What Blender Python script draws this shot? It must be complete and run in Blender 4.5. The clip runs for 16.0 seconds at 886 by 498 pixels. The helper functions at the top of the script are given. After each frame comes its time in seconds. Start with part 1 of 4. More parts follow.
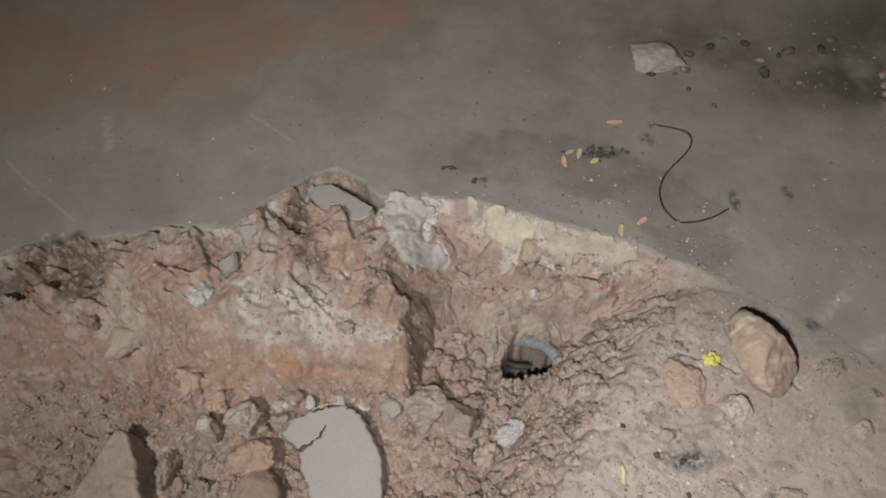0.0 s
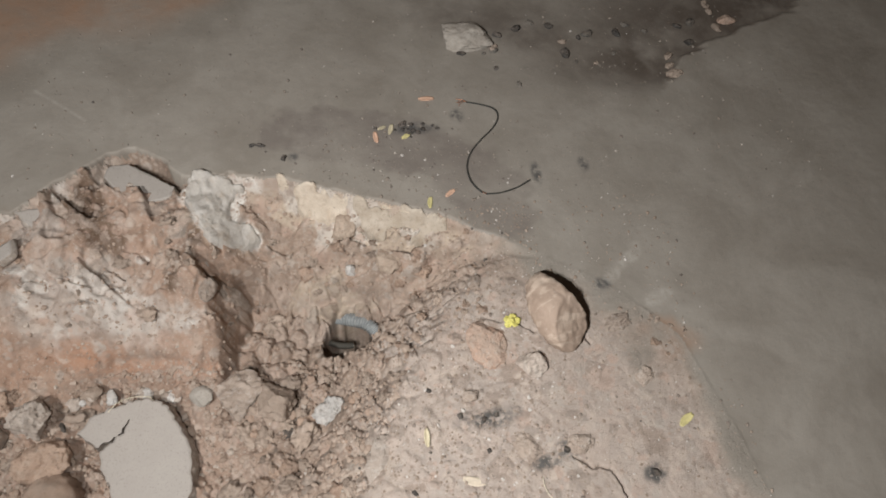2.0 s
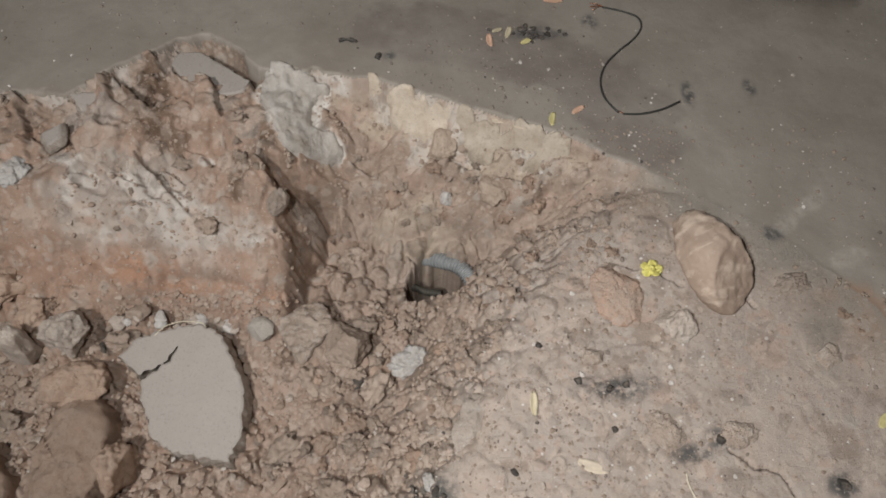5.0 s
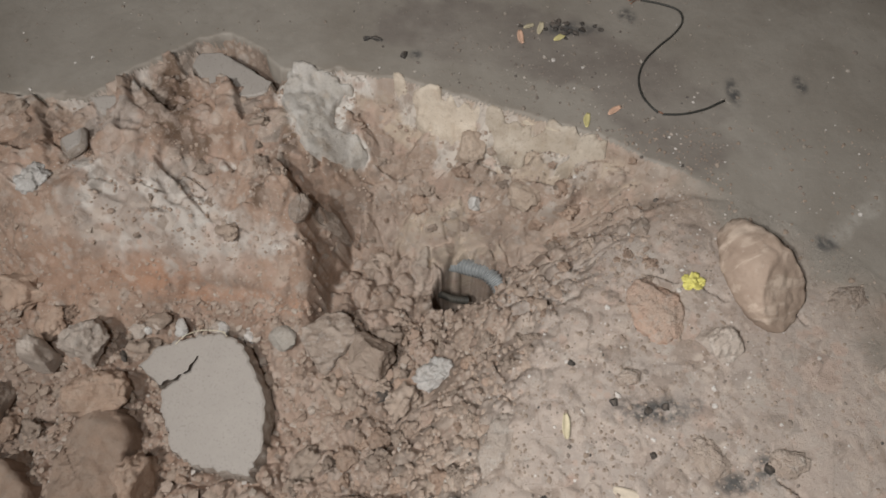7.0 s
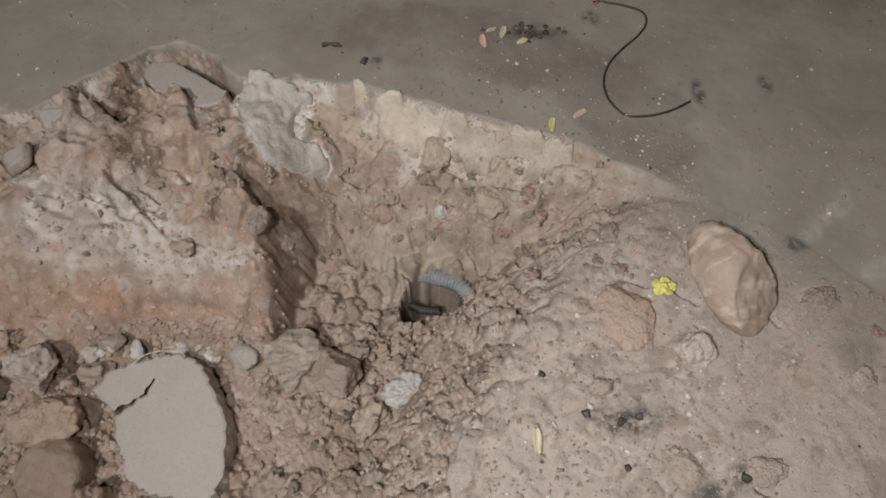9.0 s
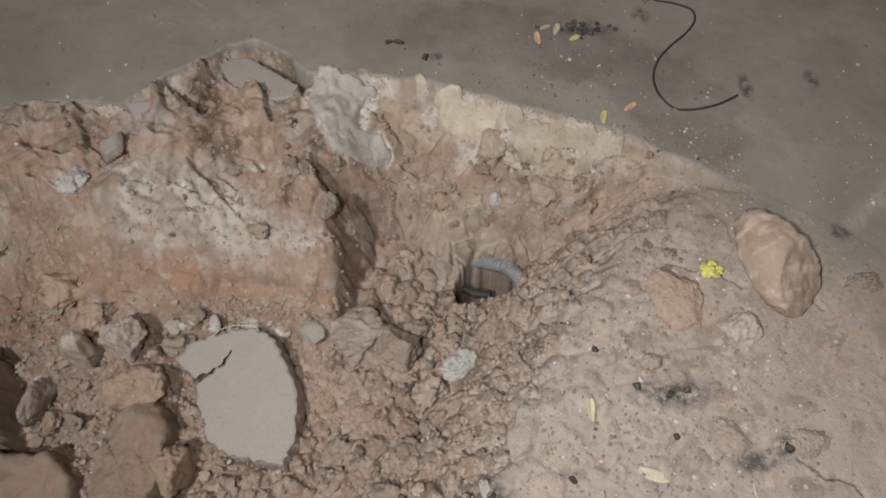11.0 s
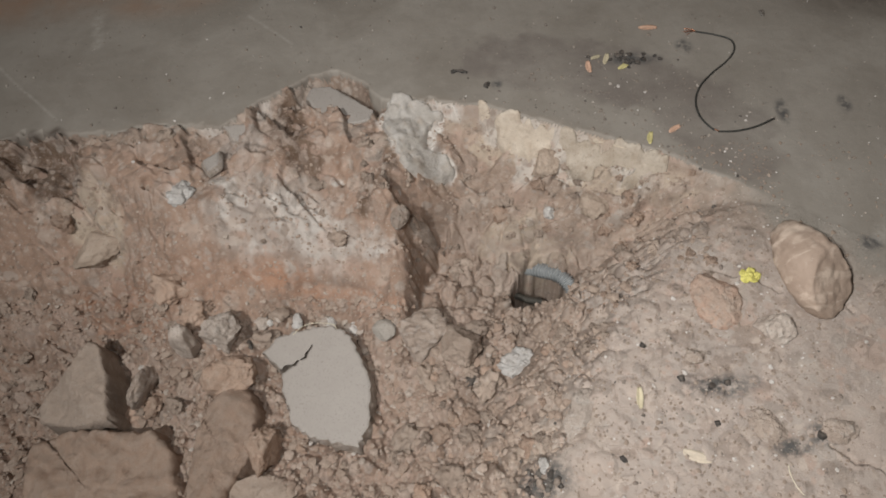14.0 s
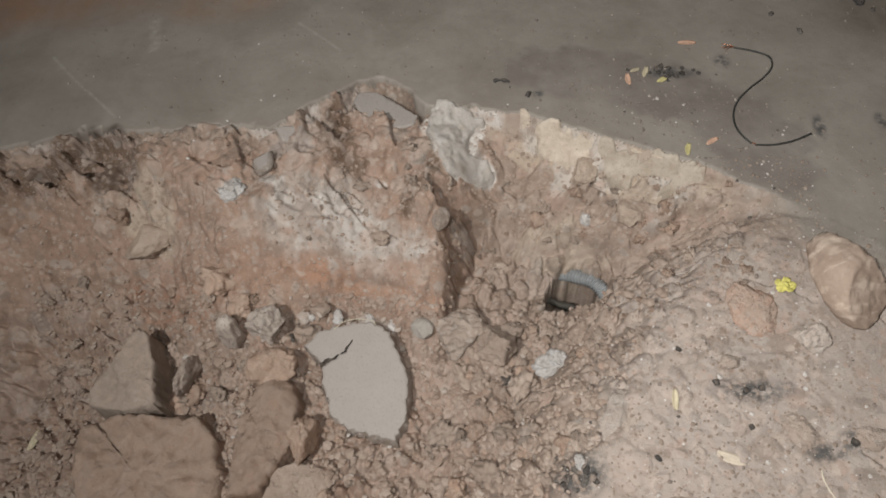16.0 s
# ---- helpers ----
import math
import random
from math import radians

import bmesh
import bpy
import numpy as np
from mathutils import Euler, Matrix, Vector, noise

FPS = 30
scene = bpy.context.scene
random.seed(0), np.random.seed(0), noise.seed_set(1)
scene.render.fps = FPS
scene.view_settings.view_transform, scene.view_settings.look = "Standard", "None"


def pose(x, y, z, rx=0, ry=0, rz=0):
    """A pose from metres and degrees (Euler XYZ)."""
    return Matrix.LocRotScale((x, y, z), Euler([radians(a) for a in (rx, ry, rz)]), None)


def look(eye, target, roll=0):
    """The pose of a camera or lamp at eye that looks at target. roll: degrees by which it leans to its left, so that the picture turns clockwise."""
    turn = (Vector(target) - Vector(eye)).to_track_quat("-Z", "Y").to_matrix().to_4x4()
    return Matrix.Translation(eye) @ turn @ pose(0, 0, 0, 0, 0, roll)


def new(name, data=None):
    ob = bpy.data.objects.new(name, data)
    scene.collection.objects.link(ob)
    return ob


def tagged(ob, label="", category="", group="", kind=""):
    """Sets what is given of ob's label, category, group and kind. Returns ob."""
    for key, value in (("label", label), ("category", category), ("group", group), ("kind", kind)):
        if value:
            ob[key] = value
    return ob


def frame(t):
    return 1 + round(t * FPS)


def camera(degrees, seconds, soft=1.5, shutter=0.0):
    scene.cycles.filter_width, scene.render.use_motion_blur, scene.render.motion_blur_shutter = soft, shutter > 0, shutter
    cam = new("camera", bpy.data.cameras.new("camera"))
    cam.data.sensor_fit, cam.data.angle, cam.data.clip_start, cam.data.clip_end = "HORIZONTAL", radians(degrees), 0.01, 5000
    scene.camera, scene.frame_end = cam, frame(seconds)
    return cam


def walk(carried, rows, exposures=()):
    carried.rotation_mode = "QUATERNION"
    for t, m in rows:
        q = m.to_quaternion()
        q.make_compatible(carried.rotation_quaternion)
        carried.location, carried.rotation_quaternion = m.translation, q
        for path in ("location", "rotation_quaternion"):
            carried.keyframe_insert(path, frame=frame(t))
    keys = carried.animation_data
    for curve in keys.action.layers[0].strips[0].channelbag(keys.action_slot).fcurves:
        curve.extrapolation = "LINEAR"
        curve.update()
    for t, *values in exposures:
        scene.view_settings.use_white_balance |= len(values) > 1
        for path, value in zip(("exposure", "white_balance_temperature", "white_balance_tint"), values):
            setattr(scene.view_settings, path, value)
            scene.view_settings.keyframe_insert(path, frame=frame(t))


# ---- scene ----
cam = camera(69.0, 16.0, soft=1.8)
PATH = [
    (0, (0.026, 0.118, 1.304), (-0.016, 1.137, -0.416), -4.8),
    (0.5, (0.007, 0.08, 1.365), (0.043, 1.194, -0.295), -0.5),
    (1, (0.036, 0.075, 1.346), (0.163, 1.194, -0.306), 3.6),
    (1.5, (0.159, 0.101, 1.298), (0.503, 1.102, -0.399), 9.9),
    (2, (0.179, 0.061, 1.278), (0.511, 1.036, -0.436), 11.0),
    (2.5, (0.187, 0.06, 1.241), (0.465, 0.973, -0.517), 11.7),
    (3, (0.186, 0.045, 1.036), (0.424, 0.886, -0.763), 12.2),
    (3.5, (0.182, 0.06, 0.983), (0.326, 0.932, -0.811), 6.2),
    (4, (0.175, 0.077, 0.985), (0.296, 0.989, -0.791), 4.0),
    (4.5, (0.16, 0.108, 0.935), (0.317, 1.068, -0.812), 7.3),
    (5, (0.142, 0.103, 0.962), (0.239, 1.069, -0.786), 4.4),
    (5.2, (0.131, 0.096, 0.963), (0.203, 1.042, -0.797), 3.6),
    (7.3, (0.156, 0.166, 0.92), (0.16, 1.113, -0.842), -0.2),
    (7.5, (0.161, 0.172, 0.914), (0.175, 1.123, -0.846), 0.2),
    (8, (0.168, 0.177, 0.902), (0.221, 1.13, -0.856), 2.0),
    (8.2, (0.173, 0.176, 0.897), (0.238, 1.147, -0.85), 2.2),
    (10.3, (0.158, 0.153, 0.914), (0.223, 1.108, -0.842), 1.2),
    (10.5, (0.151, 0.144, 0.92), (0.199, 1.091, -0.841), 0.6),
    (11, (0.12, 0.118, 0.955), (0.098, 1.08, -0.799), -2.4),
    (11.5, (0.126, 0.068, 0.985), (0.06, 1.07, -0.745), -4.6),
    (12, (0.118, 0.067, 1.008), (0.076, 1.07, -0.722), -3.8),
    (12.5, (0.108, 0.064, 1.026), (0.021, 1.09, -0.688), -5.8),
    (13, (0.092, 0.057, 1.027), (0.005, 1.068, -0.697), -5.1),
    (13.5, (0.072, 0.039, 1.05), (-0.038, 1.052, -0.671), -6.1),
    (14, (0.074, 0.026, 1.065), (-0.062, 1.043, -0.652), -7.3),
    (14.5, (0.062, 0.015, 1.077), (-0.113, 1.03, -0.638), -8.4),
    (15, (0.051, 0.019, 1.077), (-0.107, 1.037, -0.637), -7.4),
    (15.5, (0.043, -0.001, 1.088), (-0.134, 1.032, -0.615), -7.7),
    (16, (0.029, -0.017, 1.094), (-0.16, 1.028, -0.6), -7.7),
]
EXPOSURES = ((0, -0.05), (0.5, 0.12), (1, 0.25), (1.5, 0.30), (2, 0.22), (2.5, 0.2), (3, 0.25), (3.5, -0.06), (4, -0.1), (5, -0.09), (7.5, -0.11), (8, -0.09), (10.5, -0.23), (11, -0.14), (12, -0.08), (14, -0.03), (16, 0.0))
walk(cam, [(t, look(eye, target, roll)) for t, eye, target, roll in PATH], EXPOSURES)

# ---- light ----
world = bpy.data.worlds.new("world")
scene.world = world
world.use_nodes = True
world.node_tree.nodes["Background"].inputs[0].default_value = (0.75, 0.8, 1.0, 1)
world.node_tree.nodes["Background"].inputs[1].default_value = 0.02


def lamp(name, eye, target, watts, size, colour, cone=None):
    data = bpy.data.lights.new(name, "SPOT" if cone else "POINT")
    data.energy, data.color, data.shadow_soft_size = watts, colour, size
    if cone:
        data.spot_size, data.spot_blend = radians(cone), 1.0
    ob = new(name, data)
    ob.matrix_world = look(eye, target)
    return ob


lamp("phone_torch_light", (-0.02, 0.06, 1.14), (0.75, 0.95, 0.0), 42.0, 0.006, (1.0, 0.985, 0.96), 160)
# Unseen second lamp, assumed on the left from the way shadows fall.
lamp("left_lamp_light", (-0.75, -0.55, 2.10), (0.55, 1.10, 0.0), 178.0, 0.03, (1.0, 0.98, 0.95), 135)

# ---- materials ----
def material(name, rough=0.85, spec=0.3, metal=0.0):
    m = bpy.data.materials.new(name)
    m.use_nodes = True
    b = m.node_tree.nodes["Principled BSDF"]
    b.inputs["Roughness"].default_value, b.inputs["Specular IOR Level"].default_value, b.inputs["Metallic"].default_value = rough, spec, metal
    return m, m.node_tree.nodes, m.node_tree.links, b


def coords(n, l, space="Object"):
    c = n.new("ShaderNodeTexCoord")
    return c.outputs[space]


def noise_node(n, l, at, scale, detail=6.0, rough=0.6, warp=0.0):
    t = n.new("ShaderNodeTexNoise")
    t.inputs["Scale"].default_value, t.inputs["Detail"].default_value, t.inputs["Roughness"].default_value, t.inputs["Distortion"].default_value = scale, detail, rough, warp
    l.new(at, t.inputs["Vector"])
    return t.outputs["Fac"]


def ramp(n, l, value, lo, hi, a=(0, 0, 0, 1), b=(1, 1, 1, 1)):
    r = n.new("ShaderNodeValToRGB")
    r.color_ramp.elements[0].position, r.color_ramp.elements[1].position = lo, hi
    r.color_ramp.elements[0].color, r.color_ramp.elements[1].color = (*a[:3], 1), (*b[:3], 1)
    l.new(value, r.inputs[0])
    return r.outputs[0]


def mix(n, l, fac, a, b, mode="MIX"):
    m = n.new("ShaderNodeMix")
    m.data_type, m.blend_type = "RGBA", mode
    for socket, value in ((m.inputs[0], fac), (m.inputs[6], a), (m.inputs[7], b)):
        if isinstance(value, (int, float)):
            socket.default_value = value
        elif isinstance(value, tuple):
            socket.default_value = (*value[:3], 1)
        else:
            l.new(value, socket)
    return m.outputs[2]


def times(n, l, a, b):
    m = n.new("ShaderNodeMath")
    m.operation = "MULTIPLY"
    for socket, value in ((m.inputs[0], a), (m.inputs[1], b)):
        if isinstance(value, (int, float)):
            socket.default_value = value
        else:
            l.new(value, socket)
    return m.outputs[0]


def bump(n, l, b, *layers):
    last = None
    for value, strength, distance in layers:
        k = n.new("ShaderNodeBump")
        k.inputs["Strength"].default_value, k.inputs["Distance"].default_value = strength, distance
        l.new(value, k.inputs["Height"])
        if last:
            l.new(last, k.inputs["Normal"])
        last = k.outputs[0]
    l.new(last, b.inputs["Normal"])


def attribute(n, name):
    a = n.new("ShaderNodeAttribute")
    a.attribute_name = name
    return a.outputs["Fac"]


def concrete_colour(n, l, at):
    base = ramp(n, l, noise_node(n, l, at, 5, 7, 0.6, 0.6), 0.3, 0.7, (0.235, 0.21, 0.18), (0.325, 0.298, 0.264))
    return mix(n, l, times(n, l, ramp(n, l, noise_node(n, l, at, 16, 8, 0.7), 0.5, 0.68), 0.35), base, (0.21, 0.185, 0.16))


def pebble_cells(n, l, at, size, seed):
    """Irregular cells of about one over size metres, their edges warped."""
    warp = n.new("ShaderNodeTexNoise")
    warp.inputs["Scale"].default_value, warp.inputs["Detail"].default_value = size * 1.6, 4.0
    l.new(at, warp.inputs["Vector"])
    move = n.new("ShaderNodeVectorMath")
    move.operation = "MULTIPLY_ADD"
    l.new(warp.outputs["Color"], move.inputs[0])
    move.inputs[1].default_value = (0.55 / size,) * 3
    l.new(at, move.inputs[2])
    cells = n.new("ShaderNodeTexVoronoi")
    cells.inputs["Scale"].default_value = size
    shift = n.new("ShaderNodeVectorMath")
    shift.operation = "ADD"
    shift.inputs[1].default_value = (seed, seed * 2.0, seed * 3.0)
    l.new(move.outputs[0], shift.inputs[0])
    l.new(shift.outputs[0], cells.inputs["Vector"])
    return cells


def pebble_mask(n, l, at, size, seed):
    """1 on a third of the cells, towards their middles."""
    cells = pebble_cells(n, l, at, size, seed)
    split = n.new("ShaderNodeSeparateColor")
    l.new(cells.outputs["Color"], split.inputs[0])
    return times(n, l, ramp(n, l, split.outputs[0], 0.58, 0.64), ramp(n, l, cells.outputs["Distance"], 0.38, 0.56, (1, 1, 1), (0, 0, 0)))


def pebble_tone(n, l, at, size, seed):
    """One tone a cell: pale mortar, pink, grey or brown."""
    cells = pebble_cells(n, l, at, size, seed)
    split = n.new("ShaderNodeSeparateColor")
    l.new(cells.outputs["Color"], split.inputs[0])
    r = n.new("ShaderNodeValToRGB")
    r.color_ramp.interpolation = "CONSTANT"
    for k, (position, colour) in enumerate(((0.0, (0.50, 0.42, 0.36)), (0.3, (0.44, 0.32, 0.26)), (0.5, (0.30, 0.235, 0.195)), (0.68, (0.42, 0.375, 0.335)), (0.86, (0.24, 0.185, 0.15)))):
        e = r.color_ramp.elements[k] if k < 2 else r.color_ramp.elements.new(position)
        e.position, e.color = position, (*colour, 1)
    l.new(split.outputs[1], r.inputs[0])
    return r.outputs[0]


def ground_material():
    """Brown earth with pale plaster dust, red clay and grit, weighted by what lies where."""
    m, n, l, b = material("earth", 0.9, 0.2)
    at = coords(n, l)
    base = ramp(n, l, noise_node(n, l, at, 9, 8, 0.65), 0.3, 0.72, (0.26, 0.19, 0.146), (0.43, 0.335, 0.27))
    base = mix(n, l, ramp(n, l, noise_node(n, l, at, 60, 5, 0.7), 0.45, 0.75), base, (0.42, 0.345, 0.29))
    base = mix(n, l, times(n, l, ramp(n, l, noise_node(n, l, at, 150, 3, 0.7), 0.62, 0.72), 0.35), base, (0.16, 0.115, 0.09))
    # The darkest brown holds damp earth and also shade painted into hollows.
    for name, colour, patch in (("clay", (0.345, 0.22, 0.158), 9), ("sandy", (0.47, 0.385, 0.305), 14), ("grey", (0.405, 0.347, 0.308), 20), ("rust", (0.44, 0.235, 0.145), 8), ("damp_shade", (0.155, 0.105, 0.075), 16), ("lime", (0.66, 0.63, 0.59), 22)):
        fac = times(n, l, attribute(n, name), ramp(n, l, noise_node(n, l, at, patch, 7, 0.7), 0.28, 0.5, (0.5, 0.5, 0.5) if name not in ("lime", "damp_shade") else (0.75, 0.75, 0.75)))
        base = mix(n, l, fac, base, colour)
    mottle = noise_node(n, l, at, 24, 9, 0.75, 0.8)
    base = mix(n, l, times(n, l, ramp(n, l, mottle, 0.52, 0.66), 0.55), base, (0.445, 0.36, 0.305))
    base = mix(n, l, times(n, l, ramp(n, l, mottle, 0.34, 0.46, (1, 1, 1), (0, 0, 0)), 0.5), base, (0.19, 0.15, 0.12))
    for size, share, seed in ((16, 0.50, 1.0), (38, 0.55, 5.0), (85, 0.5, 9.0)):
        base = mix(n, l, times(n, l, pebble_mask(n, l, at, size, seed), share), base, pebble_tone(n, l, at, size, seed))
    tone = attribute(n, "tone")
    base = mix(n, l, times(n, l, ramp(n, l, tone, 0.35, 0.95), 0.5), base, (0.45, 0.37, 0.32))
    base = mix(n, l, times(n, l, ramp(n, l, tone, 0.02, 0.3, (0, 0, 0), (1, 1, 1)), times(n, l, ramp(n, l, tone, 0.3, 0.45, (1, 1, 1), (0, 0, 0)), 0.4)), base, (0.20, 0.165, 0.14))
    base = mix(n, l, times(n, l, ramp(n, l, noise_node(n, l, at, 190, 4, 0.8), 0.56, 0.70), 0.55), base, (0.50, 0.43, 0.375))
    base = mix(n, l, attribute(n, "bare"), base, concrete_colour(n, l, at))
    base = mix(n, l, times(n, l, attribute(n, "ash"), ramp(n, l, noise_node(n, l, at, 60, 6, 0.7), 0.38, 0.55)), base, (0.10, 0.096, 0.092))
    grit = n.new("ShaderNodeTexVoronoi")
    grit.inputs["Scale"].default_value = 110
    l.new(at, grit.inputs["Vector"])
    speck = ramp(n, l, grit.outputs["Distance"], 0.10, 0.16, (1, 1, 1), (0, 0, 0))
    base = mix(n, l, times(n, l, speck, ramp(n, l, noise_node(n, l, at, 25, 2), 0.52, 0.6)), base, (0.52, 0.47, 0.42))
    l.new(base, b.inputs["Base Color"])
    bump(n, l, b, (noise_node(n, l, at, 40, 9, 0.72), 0.7, 0.005), (noise_node(n, l, at, 240, 4, 0.75), 0.6, 0.0018))
    return m


def concrete_material():
    """Smooth trodden concrete with a film of grey and brown dust."""
    m, n, l, b = material("dusty_concrete", 0.62, 0.35)
    at = coords(n, l)
    base = concrete_colour(n, l, at)
    base = mix(n, l, times(n, l, attribute(n, "clay"), ramp(n, l, noise_node(n, l, at, 4, 6, 0.65), 0.3, 0.65)), base, (0.34, 0.21, 0.14))
    soil = ramp(n, l, noise_node(n, l, at, 12, 7, 0.65), 0.3, 0.7, (0.25, 0.19, 0.14), (0.36, 0.285, 0.22))
    base = mix(n, l, times(n, l, attribute(n, "soil"), ramp(n, l, noise_node(n, l, at, 18, 7, 0.7), 0.25, 0.6)), base, soil)
    base = mix(n, l, times(n, l, attribute(n, "grey"), ramp(n, l, noise_node(n, l, at, 7, 6, 0.65), 0.28, 0.6)), base, (0.20, 0.175, 0.155))
    base = mix(n, l, times(n, l, attribute(n, "damp_shade"), ramp(n, l, noise_node(n, l, at, 6, 6, 0.65), 0.25, 0.55)), base, (0.11, 0.09, 0.075))
    base = mix(n, l, times(n, l, attribute(n, "ash"), ramp(n, l, noise_node(n, l, at, 60, 6, 0.7), 0.38, 0.55)), base, (0.10, 0.096, 0.092))
    base = mix(n, l, times(n, l, ramp(n, l, noise_node(n, l, at, 38, 6, 0.75), 0.62, 0.74), 0.5), base, (0.12, 0.105, 0.095))
    base = mix(n, l, times(n, l, ramp(n, l, noise_node(n, l, at, 240, 3, 0.7), 0.66, 0.72), 0.5), base, (0.5, 0.47, 0.43))
    base = mix(n, l, times(n, l, attribute(n, "scuff"), ramp(n, l, noise_node(n, l, at, 50, 5, 0.7), 0.35, 0.6)), base, (0.46, 0.43, 0.39))
    l.new(base, b.inputs["Base Color"])
    l.new(ramp(n, l, noise_node(n, l, at, 8, 5, 0.6), 0.3, 0.7, (0.5, 0.5, 0.5), (0.75, 0.75, 0.75)), b.inputs["Roughness"])
    bump(n, l, b, (noise_node(n, l, at, 14, 8, 0.6), 0.35, 0.01), (noise_node(n, l, at, 300, 3, 0.6), 0.25, 0.0012))
    return m


def rubble_material(name, low, high, rough=0.9, spots=(0.6, 0.55, 0.5), amount=0.4, spec=0.2, dusty=0.65, relief=0.012, spot=70):
    """Broken stone or clod: two tones in patches, pale or dark spots, a coarse and a fine relief; each piece a little different."""
    m, n, l, b = material(name, rough, spec)
    at = coords(n, l)
    shift = n.new("ShaderNodeVectorMath")
    shift.operation = "ADD"
    info = n.new("ShaderNodeObjectInfo")
    l.new(at, shift.inputs[0])
    l.new(times(n, l, info.outputs["Random"], 40.0), shift.inputs[1])
    at = shift.outputs[0]
    base = ramp(n, l, noise_node(n, l, at, 28, 7, 0.65, 0.3), 0.32, 0.68, low, high)
    base = mix(n, l, times(n, l, ramp(n, l, noise_node(n, l, at, spot, 6, 0.7), 0.52, 0.62), amount), base, spots)
    base = mix(n, l, times(n, l, ramp(n, l, noise_node(n, l, at, 240, 3, 0.7), 0.56, 0.70), 0.45), base, tuple(c * 0.45 for c in low))
    g = n.new("ShaderNodeNewGeometry")
    split = n.new("ShaderNodeSeparateXYZ")
    l.new(g.outputs["Normal"], split.inputs[0])
    dust = times(n, l, ramp(n, l, split.outputs[2], 0.1, 0.95), ramp(n, l, noise_node(n, l, at, 34, 7, 0.7), 0.35, 0.62))
    base = mix(n, l, times(n, l, dust, dusty), base, (0.43, 0.342, 0.28))
    tone = n.new("ShaderNodeHueSaturation")
    l.new(base, tone.inputs["Color"])
    l.new(ramp(n, l, info.outputs["Random"], 0, 1, (0.8, 0.8, 0.8), (1.15, 1.15, 1.15)), tone.inputs["Value"])
    l.new(tone.outputs[0], b.inputs["Base Color"])
    bump(n, l, b, (noise_node(n, l, at, 45, 8, 0.7), 0.9, relief), (noise_node(n, l, at, 260, 4, 0.7), 0.6, relief / 5))
    return m


def plain_material(name, colour, rough=0.6, metal=0.0, vary=0.25, scale=80, spec=0.35, sub=0.0):
    m, n, l, b = material(name, rough, spec, metal)
    at = coords(n, l)
    f = noise_node(n, l, at, scale, 6, 0.65)
    l.new(ramp(n, l, f, 0.3, 0.7, tuple(c * (1 - vary) for c in colour), tuple(min(1, c * (1 + vary)) for c in colour)), b.inputs["Base Color"])
    bump(n, l, b, (noise_node(n, l, at, scale * 3, 4, 0.6), 0.3, 0.001))
    return m


def grit_material(name, tones):
    m, n, l, b = material(name, 0.8, 0.3)
    g = n.new("ShaderNodeNewGeometry")
    r = n.new("ShaderNodeValToRGB")
    r.color_ramp.interpolation = "CONSTANT"
    for k, (position, colour) in enumerate(tones):
        e = r.color_ramp.elements[k] if k < 2 else r.color_ramp.elements.new(position)
        e.position, e.color = position, (*colour, 1)
    l.new(g.outputs["Random Per Island"], r.inputs[0])
    at = coords(n, l)
    base = mix(n, l, times(n, l, ramp(n, l, noise_node(n, l, at, 300, 3), 0.4, 0.6), 0.4), r.outputs[0], (0.25, 0.19, 0.15))
    l.new(base, b.inputs["Base Color"])
    return m


EARTH, CONCRETE = ground_material(), concrete_material()
CLOD = rubble_material("earth_clod", (0.34, 0.265, 0.213), (0.48, 0.39, 0.325), 0.92, (0.52, 0.445, 0.385), 0.45)
RED_CLOD = rubble_material("red_clay_clod", (0.39, 0.268, 0.20), (0.51, 0.375, 0.292), 0.92, (0.50, 0.41, 0.34), 0.4)
PALE_ROCK = rubble_material("pale_mortar_rock", (0.36, 0.285, 0.235), (0.50, 0.42, 0.36), 0.9, (0.64, 0.60, 0.56), 0.4, dusty=0.4)
GREY_ROCK = rubble_material("grey_stone", (0.31, 0.25, 0.205), (0.42, 0.345, 0.29), 0.85, (0.48, 0.43, 0.385), 0.3)
BRICK = rubble_material("worn_brick", (0.44, 0.345, 0.285), (0.54, 0.36, 0.275), 0.9, (0.50, 0.44, 0.39), 0.6, dusty=0.6)
def scraped_material():
    """Smooth brown pink stone with pale scrapes across it."""
    m, n, l, b = material("scraped_buff_stone", 0.75, 0.3)
    at = coords(n, l)
    base = ramp(n, l, noise_node(n, l, at, 22, 7, 0.65, 0.4), 0.3, 0.7, (0.32, 0.24, 0.188), (0.43, 0.335, 0.27))
    flat = n.new("ShaderNodeMapping")
    flat.inputs["Scale"].default_value, flat.inputs["Rotation"].default_value = (0.45, 1.5, 1.0), (0, 0, radians(12))
    l.new(at, flat.inputs["Vector"])
    base = mix(n, l, times(n, l, ramp(n, l, noise_node(n, l, flat.outputs[0], 22, 5, 0.6, 0.5), 0.52, 0.62), 0.75), base, (0.58, 0.475, 0.39))
    base = mix(n, l, times(n, l, ramp(n, l, noise_node(n, l, at, 90, 6, 0.7), 0.55, 0.68), 0.4), base, (0.25, 0.185, 0.145))
    base = mix(n, l, times(n, l, ramp(n, l, noise_node(n, l, at, 60, 6, 0.7), 0.64, 0.70), 0.6), base, (0.62, 0.56, 0.50))
    l.new(base, b.inputs["Base Color"])
    bump(n, l, b, (noise_node(n, l, at, 50, 8, 0.6), 0.6, 0.003), (noise_node(n, l, at, 260, 4, 0.7), 0.5, 0.0009))
    return m


